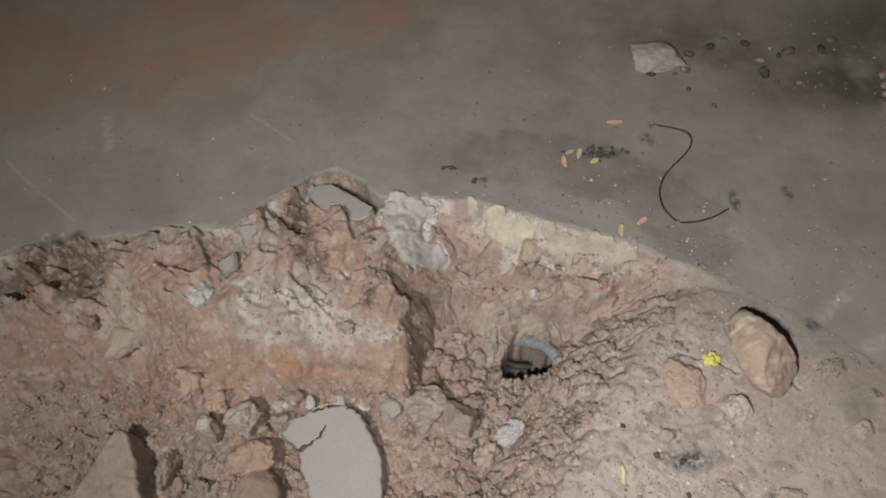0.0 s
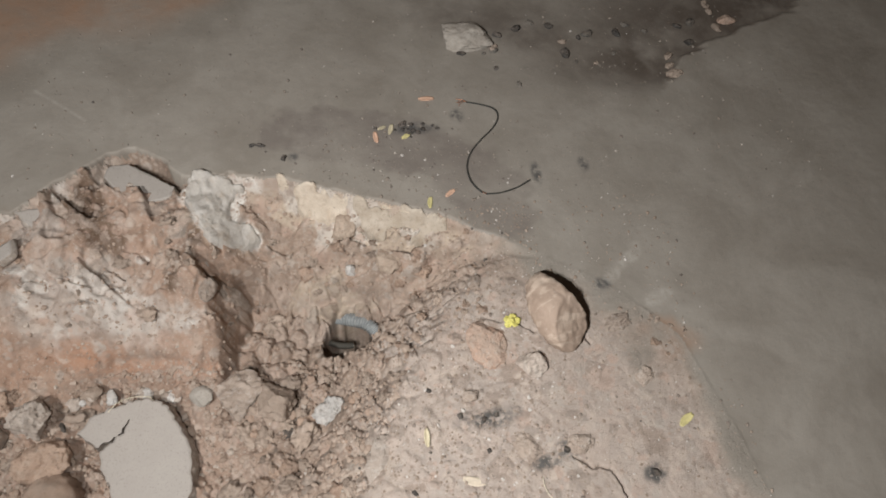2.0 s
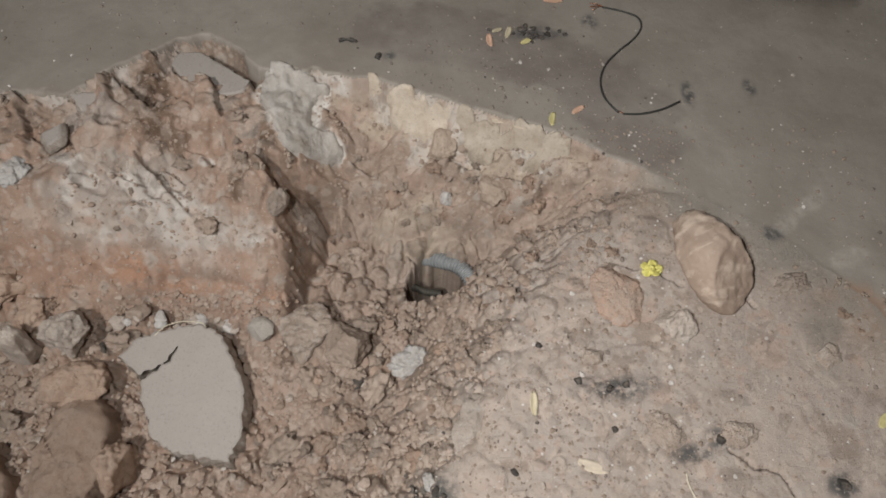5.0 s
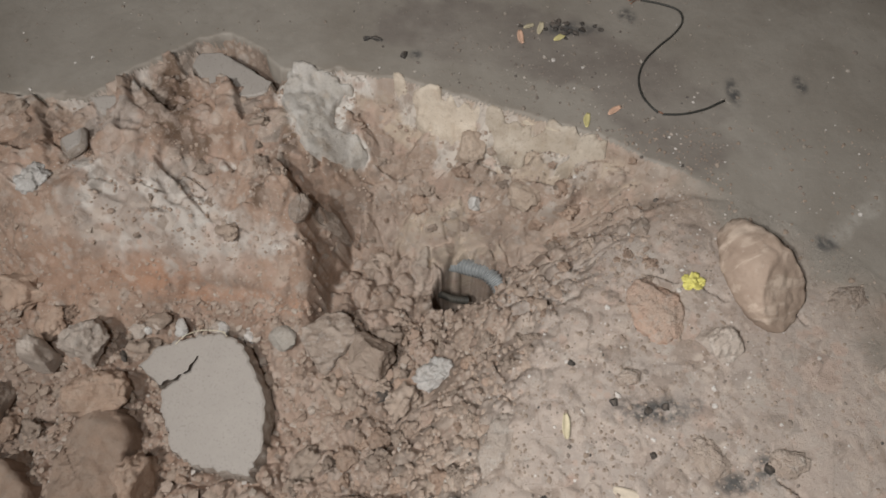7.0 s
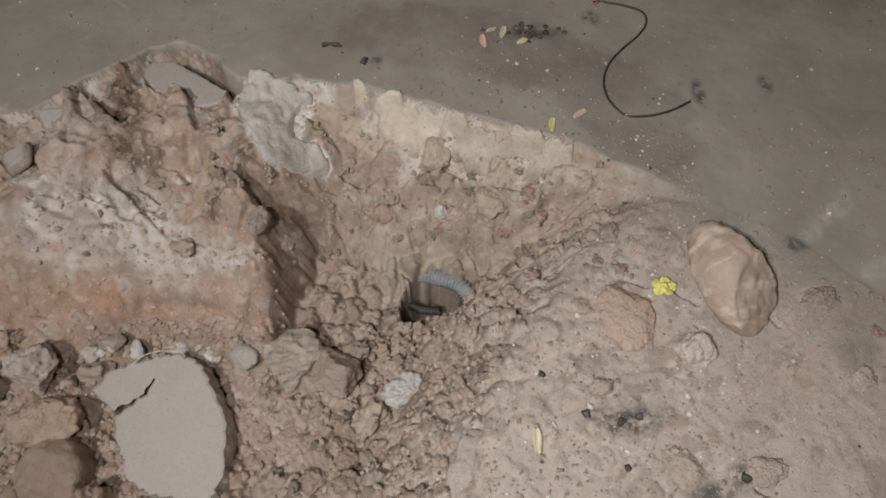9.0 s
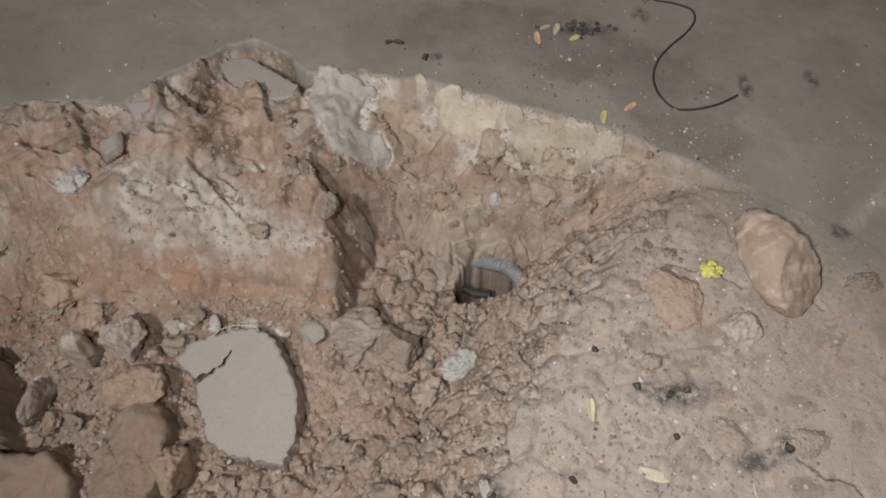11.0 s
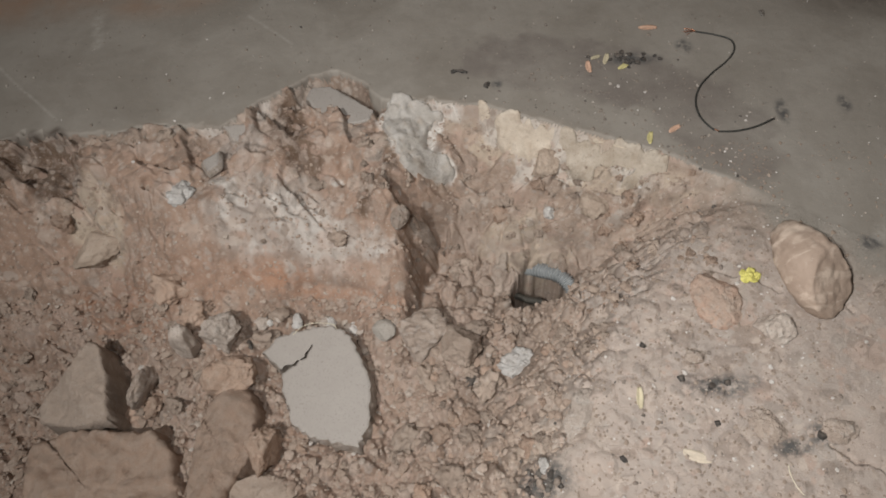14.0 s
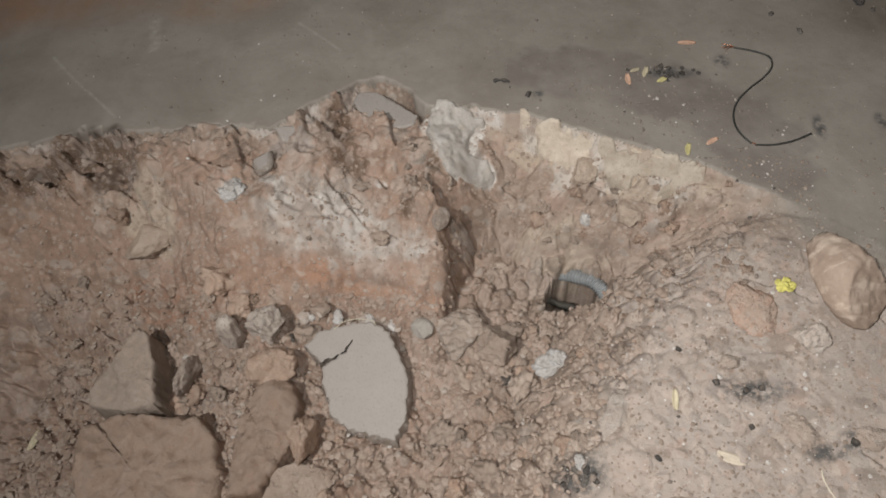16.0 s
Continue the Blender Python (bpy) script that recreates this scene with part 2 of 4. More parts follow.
SCRAPED = scraped_material()
GREY_PALE = rubble_material("pale_grey_stone", (0.33, 0.30, 0.265), (0.43, 0.395, 0.355), 0.8, (0.50, 0.47, 0.43), 0.3, dusty=0.15, relief=0.005)
PALE_BLOCK = rubble_material("pale_mortar_block", (0.46, 0.385, 0.33), (0.58, 0.505, 0.445), 0.9, (0.66, 0.61, 0.56), 0.45, dusty=0.12, relief=0.008)
LIME_ROCK = rubble_material("white_lime_stone", (0.52, 0.495, 0.465), (0.70, 0.685, 0.665), 0.7, (0.80, 0.79, 0.78), 0.5, 0.4, dusty=0.25, relief=0.01)
DARK_STONE = rubble_material("dark_slate_stone", (0.11, 0.105, 0.095), (0.18, 0.17, 0.155), 0.7, (0.25, 0.24, 0.22), 0.2, dusty=0.3)
COAL = rubble_material("charcoal", (0.035, 0.034, 0.034), (0.08, 0.078, 0.075), 0.7, (0.20, 0.185, 0.17), 0.4, dusty=0.3)
LIME_CRUST = rubble_material("pale_lime_crust", (0.50, 0.46, 0.41), (0.66, 0.63, 0.595), 0.88, (0.49, 0.395, 0.31), 0.45, dusty=0.12, relief=0.008, spot=36)
SAND_CRUST = rubble_material("cream_lime_crust", (0.49, 0.41, 0.325), (0.65, 0.575, 0.485), 0.9, (0.43, 0.345, 0.27), 0.5, dusty=0.12, relief=0.006, spot=45)
COBBLE = rubble_material("buff_cobble", (0.40, 0.315, 0.25), (0.49, 0.40, 0.325), 0.85, (0.53, 0.45, 0.38), 0.35, dusty=0.2, relief=0.003)
SCREED = rubble_material("smooth_screed", (0.345, 0.313, 0.286), (0.37, 0.337, 0.308), 0.6, (0.40, 0.366, 0.336), 0.2, 0.3, dusty=0.0, relief=0.0006)
BROKEN = rubble_material("broken_screed_edge", (0.34, 0.28, 0.23), (0.52, 0.46, 0.41), 0.95, (0.68, 0.65, 0.62), 0.5, dusty=0.3)
PLASTER = plain_material("rough_plaster", (0.42, 0.36, 0.30), 0.9, vary=0.2, scale=4)
RUBBER = plain_material("black_cable_sheath", (0.04, 0.04, 0.036), 0.55, vary=0.3, scale=60)
COPPER = plain_material("bare_copper", (0.55, 0.25, 0.15), 0.4, 0.9)
DARK_HOSE = plain_material("black_corrugated_plastic", (0.07, 0.065, 0.055), 0.5, vary=0.3, scale=60)
HOSE = plain_material("grey_corrugated_plastic", (0.27, 0.285, 0.29), 0.38, vary=0.35, scale=40, spec=0.5)
LEAF_YELLOW = plain_material("dry_yellow_leaf", (0.56, 0.50, 0.24), 0.7, vary=0.2)
LEAF_PINK = plain_material("dry_pink_leaf", (0.62, 0.40, 0.29), 0.7, vary=0.2)
LEAF_PALE = plain_material("dry_pale_leaf", (0.50, 0.44, 0.31), 0.7, vary=0.2)
PETAL = plain_material("yellow_petal", (0.62, 0.57, 0.17), 0.6, vary=0.15)
CARD = plain_material("pale_wood_chip", (0.58, 0.50, 0.40), 0.75, vary=0.15)
STRAW = plain_material("straw", (0.70, 0.64, 0.50), 0.6, vary=0.1)
GRIT = grit_material("mixed_grit", ((0.0, (0.28, 0.22, 0.175)), (0.40, (0.36, 0.295, 0.245)), (0.72, (0.23, 0.195, 0.17)), (0.86, (0.44, 0.385, 0.34)), (0.90, (0.08, 0.075, 0.07)), (0.925, (0.64, 0.61, 0.58))))
CRUMB = grit_material("earth_crumbs", ((0.0, (0.34, 0.262, 0.21)), (0.30, (0.39, 0.31, 0.253)), (0.65, (0.44, 0.355, 0.298)), (0.88, (0.38, 0.28, 0.22)), (0.96, (0.48, 0.415, 0.36)), (0.993, (0.58, 0.54, 0.50))))
FLOOR_GRIT = grit_material("pale_and_dark_grit", ((0.0, (0.24, 0.21, 0.18)), (0.40, (0.31, 0.28, 0.245)), (0.70, (0.17, 0.15, 0.135)), (0.84, (0.42, 0.385, 0.345)), (0.93, (0.09, 0.085, 0.08)), (0.96, (0.66, 0.63, 0.60))))


# ---- shape of the ground ----
def smooth(a, b, v):
    u = np.clip((v - a) / (b - a), 0.0, 1.0)
    return u * u * (3.0 - 2.0 * u)


def lattice(ix, iy, seed):
    h = (ix * 374761393 + iy * 668265263 + seed * 974634541) & 0x7FFFFFFF
    h = ((h ^ (h >> 13)) * 1274126177) & 0x7FFFFFFF
    return ((h ^ (h >> 16)) & 0xFFFF) / 65535.0


def grain(x, y, size, seed=0):
    """Value noise from -1 to 1, with lumps of about that size in metres."""
    u, v = np.asarray(x) / size, np.asarray(y) / size
    iu, iv = np.floor(u).astype(np.int64), np.floor(v).astype(np.int64)
    fu, fv = u - iu, v - iv
    fu, fv = fu * fu * (3 - 2 * fu), fv * fv * (3 - 2 * fv)
    a = lattice(iu, iv, seed) * (1 - fu) + lattice(iu + 1, iv, seed) * fu
    b = lattice(iu, iv + 1, seed) * (1 - fu) + lattice(iu + 1, iv + 1, seed) * fu
    return 2 * (a * (1 - fv) + b * fv) - 1


def crumbs(x, y, size, seed=0):
    """Rounded lumps packed side by side, 0 in the joints and 1 on the tops; and one random value a lump."""
    u, v = np.asarray(x) / size, np.asarray(y) / size
    iu, iv = np.floor(u).astype(np.int64), np.floor(v).astype(np.int64)
    best, second, tone = np.full(u.shape, 9.0), np.full(u.shape, 9.0), np.zeros(u.shape)
    for du in (-1, 0, 1):
        for dv in (-1, 0, 1):
            cu, cv = iu + du, iv + dv
            d = np.hypot(cu + lattice(cu, cv, seed) - u, cv + lattice(cu, cv, seed + 7) - v)
            nearer = d < best
            second = np.where(nearer, best, np.minimum(second, d))
            tone = np.where(nearer, lattice(cu, cv, seed + 13), tone)
            best = np.where(nearer, d, best)
    return np.clip(1.25 - 1.6 * best, 0, 1) ** 0.6 * smooth(0.0, 0.22, second - best), tone


EDGE = ((-3.0, 0.80), (-1.157, 0.91), (-1.015, 0.965), (-0.61, 1.0), (-0.51, 0.99), (-0.443, 1.06), (-0.33, 1.135), (-0.24, 1.135), (-0.17, 1.065), (-0.13, 1.05), (0.06, 1.035), (0.256, 0.955), (0.464, 0.87), (0.55, 0.82), (0.78, 0.67), (0.92, 0.52), (0.97, 0.30), (1.05, -0.3), (1.2, -3.0))
CREST = ((-3.0, -0.9), (0.0, 0.10), (0.20, 0.15), (0.27, 0.185), (0.35, 0.245), (0.42, 0.285), (0.48, 0.315), (0.55, 0.350), (0.62, 0.405), (0.68, 0.46), (0.74, 0.54), (0.80, 0.72), (0.87, 1.4), (3.0, 4.0))


def edge_y(x):
    return np.interp(x, [p[0] for p in EDGE], [p[1] for p in EDGE])


def crest_x(y):
    return np.interp(y, [p[0] for p in CREST], [p[1] for p in CREST])


def blend_max(a, b, k):
    """The higher of two surfaces, with the joint rounded over about k."""
    h = np.clip(0.5 + 0.5 * (a - b) / k, 0, 1)
    return b * (1 - h) + a * h + k * h * (1 - h)


FISSURES = (((0.611, 0.290), (0.643, 0.266), (0.681, 0.255), (0.692, 0.228), (0.692, 0.211), (0.702, 0.189), (0.700, 0.172)), ((0.47, 0.602), (0.50, 0.612), (0.528, 0.598)), ((0.29, 0.645), (0.36, 0.655), (0.42, 0.662)), ((0.555, 0.592), (0.575, 0.578), (0.596, 0.558)), ((0.70, 0.545), (0.712, 0.52)), ((-0.50, 0.99), (-0.49, 0.93), (-0.47, 0.90)))


def along(x, y, line, closed=False):
    """The distance to a line of points, and whether a closed one goes round each place."""
    d, inside = np.full(np.shape(x), 9.0), np.zeros(np.shape(x), bool)
    ends = list(zip(line, line[1:])) + ([(line[-1], line[0])] if closed else [])
    for (ax, ay), (bx, by) in ends:
        t = np.clip(((x - ax) * (bx - ax) + (y - ay) * (by - ay)) / ((bx - ax) ** 2 + (by - ay) ** 2), 0, 1)
        d = np.minimum(d, np.hypot(x - ax - t * (bx - ax), y - ay - t * (by - ay)))
        if closed and ay != by:
            inside ^= ((ay > y) != (by > y)) & (x < (bx - ax) * (y - ay) / (by - ay) + ax)
    return d, inside


def fissure(x, y):
    u, v = x + 0.004 * grain(x, y, 0.012, 51), y + 0.004 * grain(x, y, 0.012, 52)
    return np.minimum.reduce([along(u, v, line)[0] for line in FISSURES])


WORN = ((1.129, 1.223), (1.218, 1.337), (1.337, 1.423), (1.515, 1.497), (1.693, 1.549), (1.835, 1.680), (1.95, 2.4), (-0.4, 2.4), (-0.4, 1.0))
# Hollow at the left end: lowered, and darker than the earth about it.
DARK_END = ((-0.989, 0.958), (-0.855, 0.971), (-0.812, 0.852), (-0.941, 0.827))
WHITE = ((-0.164, 1.028), (-0.113, 1.060), (-0.051, 1.050), (-0.013, 1.023), (-0.048, 0.989), (-0.060, 0.946), (-0.021, 0.951), (0.007, 0.928), (-0.019, 0.907), (-0.054, 0.893), (-0.095, 0.893), (-0.130, 0.936), (-0.171, 1.009))
SLIT = ((-0.990, 0.955), (-0.885, 0.960), (-0.835, 0.865), (-0.931, 0.845), (-1.026, 0.835), (-1.068, 0.850), (-0.993, 0.880))


def worn_away(x, y):
    """Where the floor's skin is gone: sharp along one line, fading out elsewhere."""
    return patch(x, y, WORN, 0.008, 0.012) * smooth(0.0, 0.14, y - 1.20 - 0.12 * (1.13 - x)) * smooth(0.5, 0.08, along(x, y, WORN[:6])[0])


GULLY = ((-0.125, 0.845), (-0.01, 0.866), (-0.015, 0.813), (0.010, 0.776), (0.005, 0.69), (-0.082, 0.630), (-0.095, 0.73), (-0.110, 0.792))
PIT = ((-0.365, 1.07), (-0.350, 1.115), (-0.29, 1.14), (-0.215, 1.100), (-0.150, 1.045), (-0.185, 1.020), (-0.25, 1.020), (-0.31, 1.045))
HOLLOW = ((-0.40, 0.55), (-0.31, 0.60), (-0.21, 0.57), (-0.16, 0.44), (-0.18, 0.33), (-0.30, 0.34), (-0.37, 0.42))


def patch(x, y, line, soft=0.01, ragged=0.012):
    """1 inside a ragged outline, 0 outside."""
    d, inside = along(x, y, line, True)
    return smooth(-soft, soft, np.where(inside, d, -d) + ragged * (grain(x, y, 0.05, 61) + 0.6 * grain(x, y, 0.02, 62) + 0.35 * grain(x, y, 0.008, 63)))


def wobble(x, y):
    """How far the broken edge strays from its line; calmer towards the worn end."""
    return (0.012 * grain(x, y, 0.07, 3) + 0.010 * smooth(-0.25, 0.25, grain(x, y, 0.035, 6)) - 0.005 + 0.005 * grain(x, y, 0.014, 4)) * (0.45 + 0.55 * smooth(0.15, -0.1, x))


def from_edge(x, y):
    """Metres from the floor's broken edge into the trench; square to the line along the worn right end."""
    lean = (edge_y(x + 0.02) - edge_y(x - 0.02)) / 0.04
    return (edge_y(x) - y + wobble(x, y)) / np.sqrt(1 + smooth(0.45, 0.6, x) * lean ** 2)


def bedded(x, y):
    """Stones of three sizes bedded side by side in the earth: their relief and one random tone a stone."""
    u, v = x + 0.012 * grain(x, y, 0.03, 15), y + 0.012 * grain(x, y, 0.03, 16)
    out, tone = np.zeros(np.shape(x)), np.zeros(np.shape(x))
    for size, tall, seed, share in ((0.095, 0.0022, 81, 0.80), (0.046, 0.0020, 84, 0.74), (0.020, 0.0017, 87, 0.66)):
        top, pick = crumbs(u, v, size, seed)
        there = np.where(pick > share, 1.0, 0.0)
        out = out + tall * there * smooth(0.15, 0.75, top) * (0.5 + pick)
        tone = np.where((pick > share) & (top > 0.3), pick * 7.0 % 1.0, tone)
    return out, tone


def height(x, y, fine=True):
    """The ground's height: the flat concrete floor, the broken edge, the trench and the bank of loose earth."""
    x, y = np.asarray(x, float), np.asarray(y, float)
    s = from_edge(x, y)
    wob = wobble(x, y)
    left = smooth(0.03, -0.13, x)
    far_left = smooth(-0.55, -0.78, x)
    wall_l = -0.006 - 0.012 * smooth(0.0, 0.012, s) + 0.006 * smooth(0.03, 0.12, s) * (1 - far_left) - (0.72 + 0.25 * far_left) * np.maximum(0, s - 0.20 + 0.08 * far_left + 0.03 * grain(x, y, 0.13, 5))
    wall_r = -0.025 * smooth(0.0, 0.03, s) * smooth(0.7, 0.4, x) - (0.75 * smooth(0.62, 0.42, x) + 0.03) * np.maximum(0, np.minimum(s, 0.09)) - (1.32 * smooth(0.55, 0.28, x) + 0.05) * np.maximum(0, s - 0.09)
    wall = left * wall_l + (1 - left) * wall_r
    bed = np.interp(x, (-1.5, -0.8, -0.6, -0.3, -0.08, 0.1, 0.3), (-0.40, -0.36, -0.30, -0.262, -0.285, -0.305, -0.31))
    bed = bed + 0.038 * smooth(0.70, 0.56, y) * smooth(-0.14, 0.02, x)
    bulge = np.exp(-((x + 0.36) / 0.17) ** 2 - ((y - 0.735) / 0.085) ** 2)
    wall = wall + 0.075 * bulge - 0.10 * patch(x, y, GULLY, 0.014, 0.014)
    trench = blend_max(wall, bed, 0.03) - 0.008 * smooth(0.0, 0.05, s)
    d = 1.25 * np.sign(crest_x(y) - x) * np.minimum(along(x, y, [(p[1], p[0]) for p in CREST])[0], 0.6) + 1.2 * wob + 0.016 * grain(x, y, 0.11, 8) + 0.010 * grain(x, y, 0.045, 9)
    bank = -0.004 * smooth(0.0, 0.12, s) - 0.010 * smooth(0.62, 0.40, x) - 1.12 * 0.018 * np.log1p(np.exp(np.clip(d / 0.018, -30, 30)))
    bank = np.where(d > 0.5, -1.0, bank)
    z = blend_max(trench, bank, 0.004 + (0.036 + 0.04 * smooth(0.28, 0.40, x)) * smooth(0.02, 0.14, s) * smooth(0.75, 0.5, x))
    on_bank = smooth(-0.015, 0.02, bank - trench)
    inside = smooth(-0.002, 0.005, s)
    z = np.where(s > 0, z, 0.0) * inside
    flat = smooth(-0.065, -0.028, z)
    if fine:
        plate = along(x, y, HOLLOW, True)
        under = np.where(plate[1], smooth(0.0, 0.03, plate[0]), 0.0)
        slide = on_bank * smooth(-0.02, -0.06, z)
        deep = np.maximum(smooth(-0.16, -0.25, z), slide)
        lump, _ = crumbs(x + 0.01 * grain(x, y, 0.03, 15), y + 0.01 * grain(x, y, 0.03, 16), 0.048, 17)
        lesser, _ = crumbs(x, y, 0.022, 18)
        mid = np.maximum(smooth(-0.03, -0.07, z), smooth(-0.012, -0.02, z) * smooth(0.1, 0.0, x)) * (1 - deep)
        u, v = x + 0.02 * grain(x, y, 0.06, 25), y + 0.02 * grain(x, y, 0.06, 26)
        v = v * 1.5
        p, q = 0.83 * u - 0.37 * v, 0.56 * u + 0.56 * v
        ledged = (0.3 + 0.7 * smooth(0.74, 0.83, y)) * (1 - 0.7 * bulge)
        crust_l = ledged * (0.026 * smooth(-0.05, 0.05, grain(p * 0.7, q * 1.25, 0.075, 19)) + 0.017 * smooth(-0.06, 0.06, grain(p, q, 0.040, 20)) + 0.008 * smooth(-0.08, 0.08, grain(p, q, 0.020, 22)))
        u, v = u * 0.8, v * 1.7
        ledged = 0.45 + 0.55 * smooth(0.76, 0.82, y) * smooth(0.92, 0.86, y)
        crust_r = ledged * (0.024 * smooth(-0.08, 0.08, grain(u, v, 0.070, 29)) + 0.018 * smooth(-0.07, 0.07, grain(u, v, 0.040, 30)) + 0.009 * smooth(-0.1, 0.1, grain(u, v, 0.020, 33)))
        side = smooth(-0.06, 0.06, x)
        crust = crust_l * (1 - side) + crust_r * side
        bed, _ = bedded(x, y)
        sealed = 1 - 0.85 * patch(x, y, WHITE, 0.01, 0.01)
        fade = (1 - 0.7 * smooth(0.5, 0.7, x) * smooth(0.16, 0.02, s)) * (1 - 0.75 * smooth(0.42, 0.65, x))
        calm = 1 - 0.85 * smooth(1.2, 0.7, np.hypot((x + 0.09) / 0.08, (y - 0.50) / 0.12))
        z = z + deep * calm * (0.024 * (lump - 0.4) + 0.009 * (lesser - 0.4))
        z = z + inside * (mid * sealed * (crust - 0.014) + flat * (bed - 0.002) * fade)
        rough = inside * (0.07 * fade + 0.85 * (1 - flat))
        flow = smooth(-0.02, 0.05, x) * (1 - on_bank)
        lying = lambda size, seed: (1 - flow) * grain(x, y, size, seed) + flow * grain(x, y * 2.0, size, seed)
        coarse = 0.018 * grain(x, y, 0.10, 11) + 0.009 * lying(0.04, 12)
        z = z + rough * sealed * (1 - 0.5 * slide) * (coarse + 0.0052 * lying(0.017, 13) + 0.0028 * lying(0.008, 14))
        z = z + inside * flat * fade * (0.0011 * grain(x, y, 0.014, 23) + 0.0008 * grain(x, y, 0.007, 24))
        z = z - 0.018 * smooth(0.0032, 0.0012, fissure(x, y))
        z = z - 0.035 * under
    z = z - 0.012 * worn_away(x, y) - 0.026 * patch(x, y, PIT, 0.005, 0.006)
    z = z - 0.055 * np.maximum(patch(x, y, SLIT, 0.012, 0.02), 0.8 * patch(x, y, DARK_END, 0.015, 0.02) * smooth(0.004, 0.02, s))
    hole = np.hypot((x - 0.198) / 0.071, (y - 0.716) / 0.062) + (0.20 * grain(x, y, 0.03, 21) + 0.12 * grain(x, y, 0.012, 27) if fine else 0)
    z = z - 0.22 * smooth(1.05, 0.95, hole)
    return z


# ---- ground ----
def spaced(lo, hi, step, far):
    """Even steps from lo to hi, then ever wider ones out to far on both sides."""
    mid = np.arange(lo, hi + step / 2, step)
    tail, w, out = 0.0, step, []
    while tail < far:
        w *= 1.014 if tail < 0.65 else 1.25
        tail += w
        out.append(tail)
    out = np.array(out)
    return np.concatenate([lo - out[::-1], mid, hi + out])


def blob(x, y, cx, cy, rx, ry, turn=0.0, soft=0.35):
    """1 inside a ragged oval, 0 outside."""
    c, s = math.cos(radians(turn)), math.sin(radians(turn))
    u, v = (x - cx) * c + (y - cy) * s, -(x - cx) * s + (y - cy) * c
    r = np.hypot(u / rx, v / ry) + 0.22 * grain(x, y, 0.045, 31) + 0.12 * grain(x, y, 0.018, 32)
    return smooth(1 + soft / 2, 1 - soft / 2, r)


def ground_sheet():
    xs, ys = spaced(-1.05, 1.0, 0.0029, 3.5), spaced(0.08, 1.16, 0.0029, 3.2)
    x, y = np.meshgrid(xs, ys)
    z = height(x, y)
    s = from_edge(x, y)
    low = smooth(-0.05, -0.12, z)
    right = smooth(0.40, 0.62, x)
    weights = {
        "clay": np.maximum.reduce([0.8 * blob(x, y, *v, 0.9) for v in CLAY] + [0.58 * smooth(0.02, 0.08, s) * smooth(0.1, -0.15, x), 0.9 * smooth(-0.03, 0.16, y - np.interp(x, (-1.35, -1.0, -0.73, -0.4, -0.2, 0.2), (1.22, 1.30, 1.33, 1.46, 1.55, 1.85)) + 0.07 * grain(x, y, 0.25, 41))]),
        "sandy": np.maximum.reduce([blob(x, y, *v) for v in SANDY] + [0.85 * patch(x, y, BAND, 0.01), 0.8 * patch(x, y, WHITE_FOOT, 0.012)]),
        "grey": np.maximum.reduce([blob(x, y, *v) for v in GREY] + [1.0 * patch(x, y, TUFT, 0.03, 0.03), 0.9 * smooth(0.02, 0.25, x) * smooth(0.0, 0.15, s) * smooth(-0.22, -0.04, z) * smooth(0.80, 0.66, y)]),
        "rust": 0.5 * np.maximum.reduce([blob(x, y, *v, 1.1) for v in RUST]),
        "scuff": np.maximum(np.maximum.reduce([0.55 * smooth(0.005, 0.001, along(x, y, k)[0]) for k in SCRATCHES]), np.maximum.reduce([0.55 * smooth(0.022, 0.002, along(x, y, k)[0] + 0.008 * grain(x, y, 0.02, 73)) for k in SCUFFS])),
        # A broken strip just below the floor's edge is coloured darker too.
        # The recess round the loose oval slab gets its shade painted in as dark brown.
        "damp_shade": np.maximum.reduce([blob(x, y, *v) for v in DAMP_SHADE] + [0.6 * smooth(0.05, 0.01, s) * smooth(-0.004, 0.004, s) * smooth(-0.1, 0.3, grain(x, y, 0.06, 75)) * smooth(-0.1, -0.2, x), 0.95 * patch(x, y, SOAKED, 0.02, 0.02) * smooth(-0.002, 0.008, s), 0.6 * patch(x, y, PIT, 0.02, 0.02) * smooth(-0.002, 0.004, s), 0.9 * patch(x, y, DARK_END, 0.012, 0.02) * smooth(0.0, 0.012, s), 0.9 * patch(x, y, ((-1.15, 0.86), (-1.0, 0.90), (-0.95, 0.80), (-1.06, 0.785), (-1.2, 0.78)), 0.015, 0.02), worn_away(x, y), 0.7 * blob(x, y, 0.74, 1.53, 0.24, 0.10, -20, 1.4)]),
        "lime": np.maximum.reduce([patch(x, y, WHITE, 0.004), 0.55 * patch(x, y, BAND, 0.005, 0.02), 0.42 * patch(x, y, TUFT, 0.02, 0.03) * smooth(-0.5, 0.3, grain(x, y, 0.06, 71)), 0.65 * patch(x, y, TUFT, 0.01, 0.02) * smooth(0.3, 0.5, grain(x, y, 0.03, 74)), 0.8 * smooth(0.018, 0.004, np.abs(s - 0.004)) * smooth(0.1, 0.4, grain(x, y, 0.045, 72)) * smooth(-0.3, -0.45, x)] + [0.75 * blob(x, y, *v) for v in LIME]),
        "ash": np.maximum.reduce([blob(x, y, *v, 0, 1.2) for v in ASH]),
        "bare": smooth(0.46, 0.66, x) * smooth(0.16, 0.0, s + 0.06 * grain(x, y, 0.08, 43) + 0.03 * grain(x, y, 0.03, 44)),
        "soil": 0.15 * smooth(-0.02, 0.0, s) * (s < 0.01) * (1 - right),
        "tone": bedded(x, y)[1] * smooth(-0.10, -0.02, z) + crumbs(x, y, 0.048, 17)[1] * smooth(-0.15, -0.25, z),
    }
    nx, ny = len(xs), len(ys)
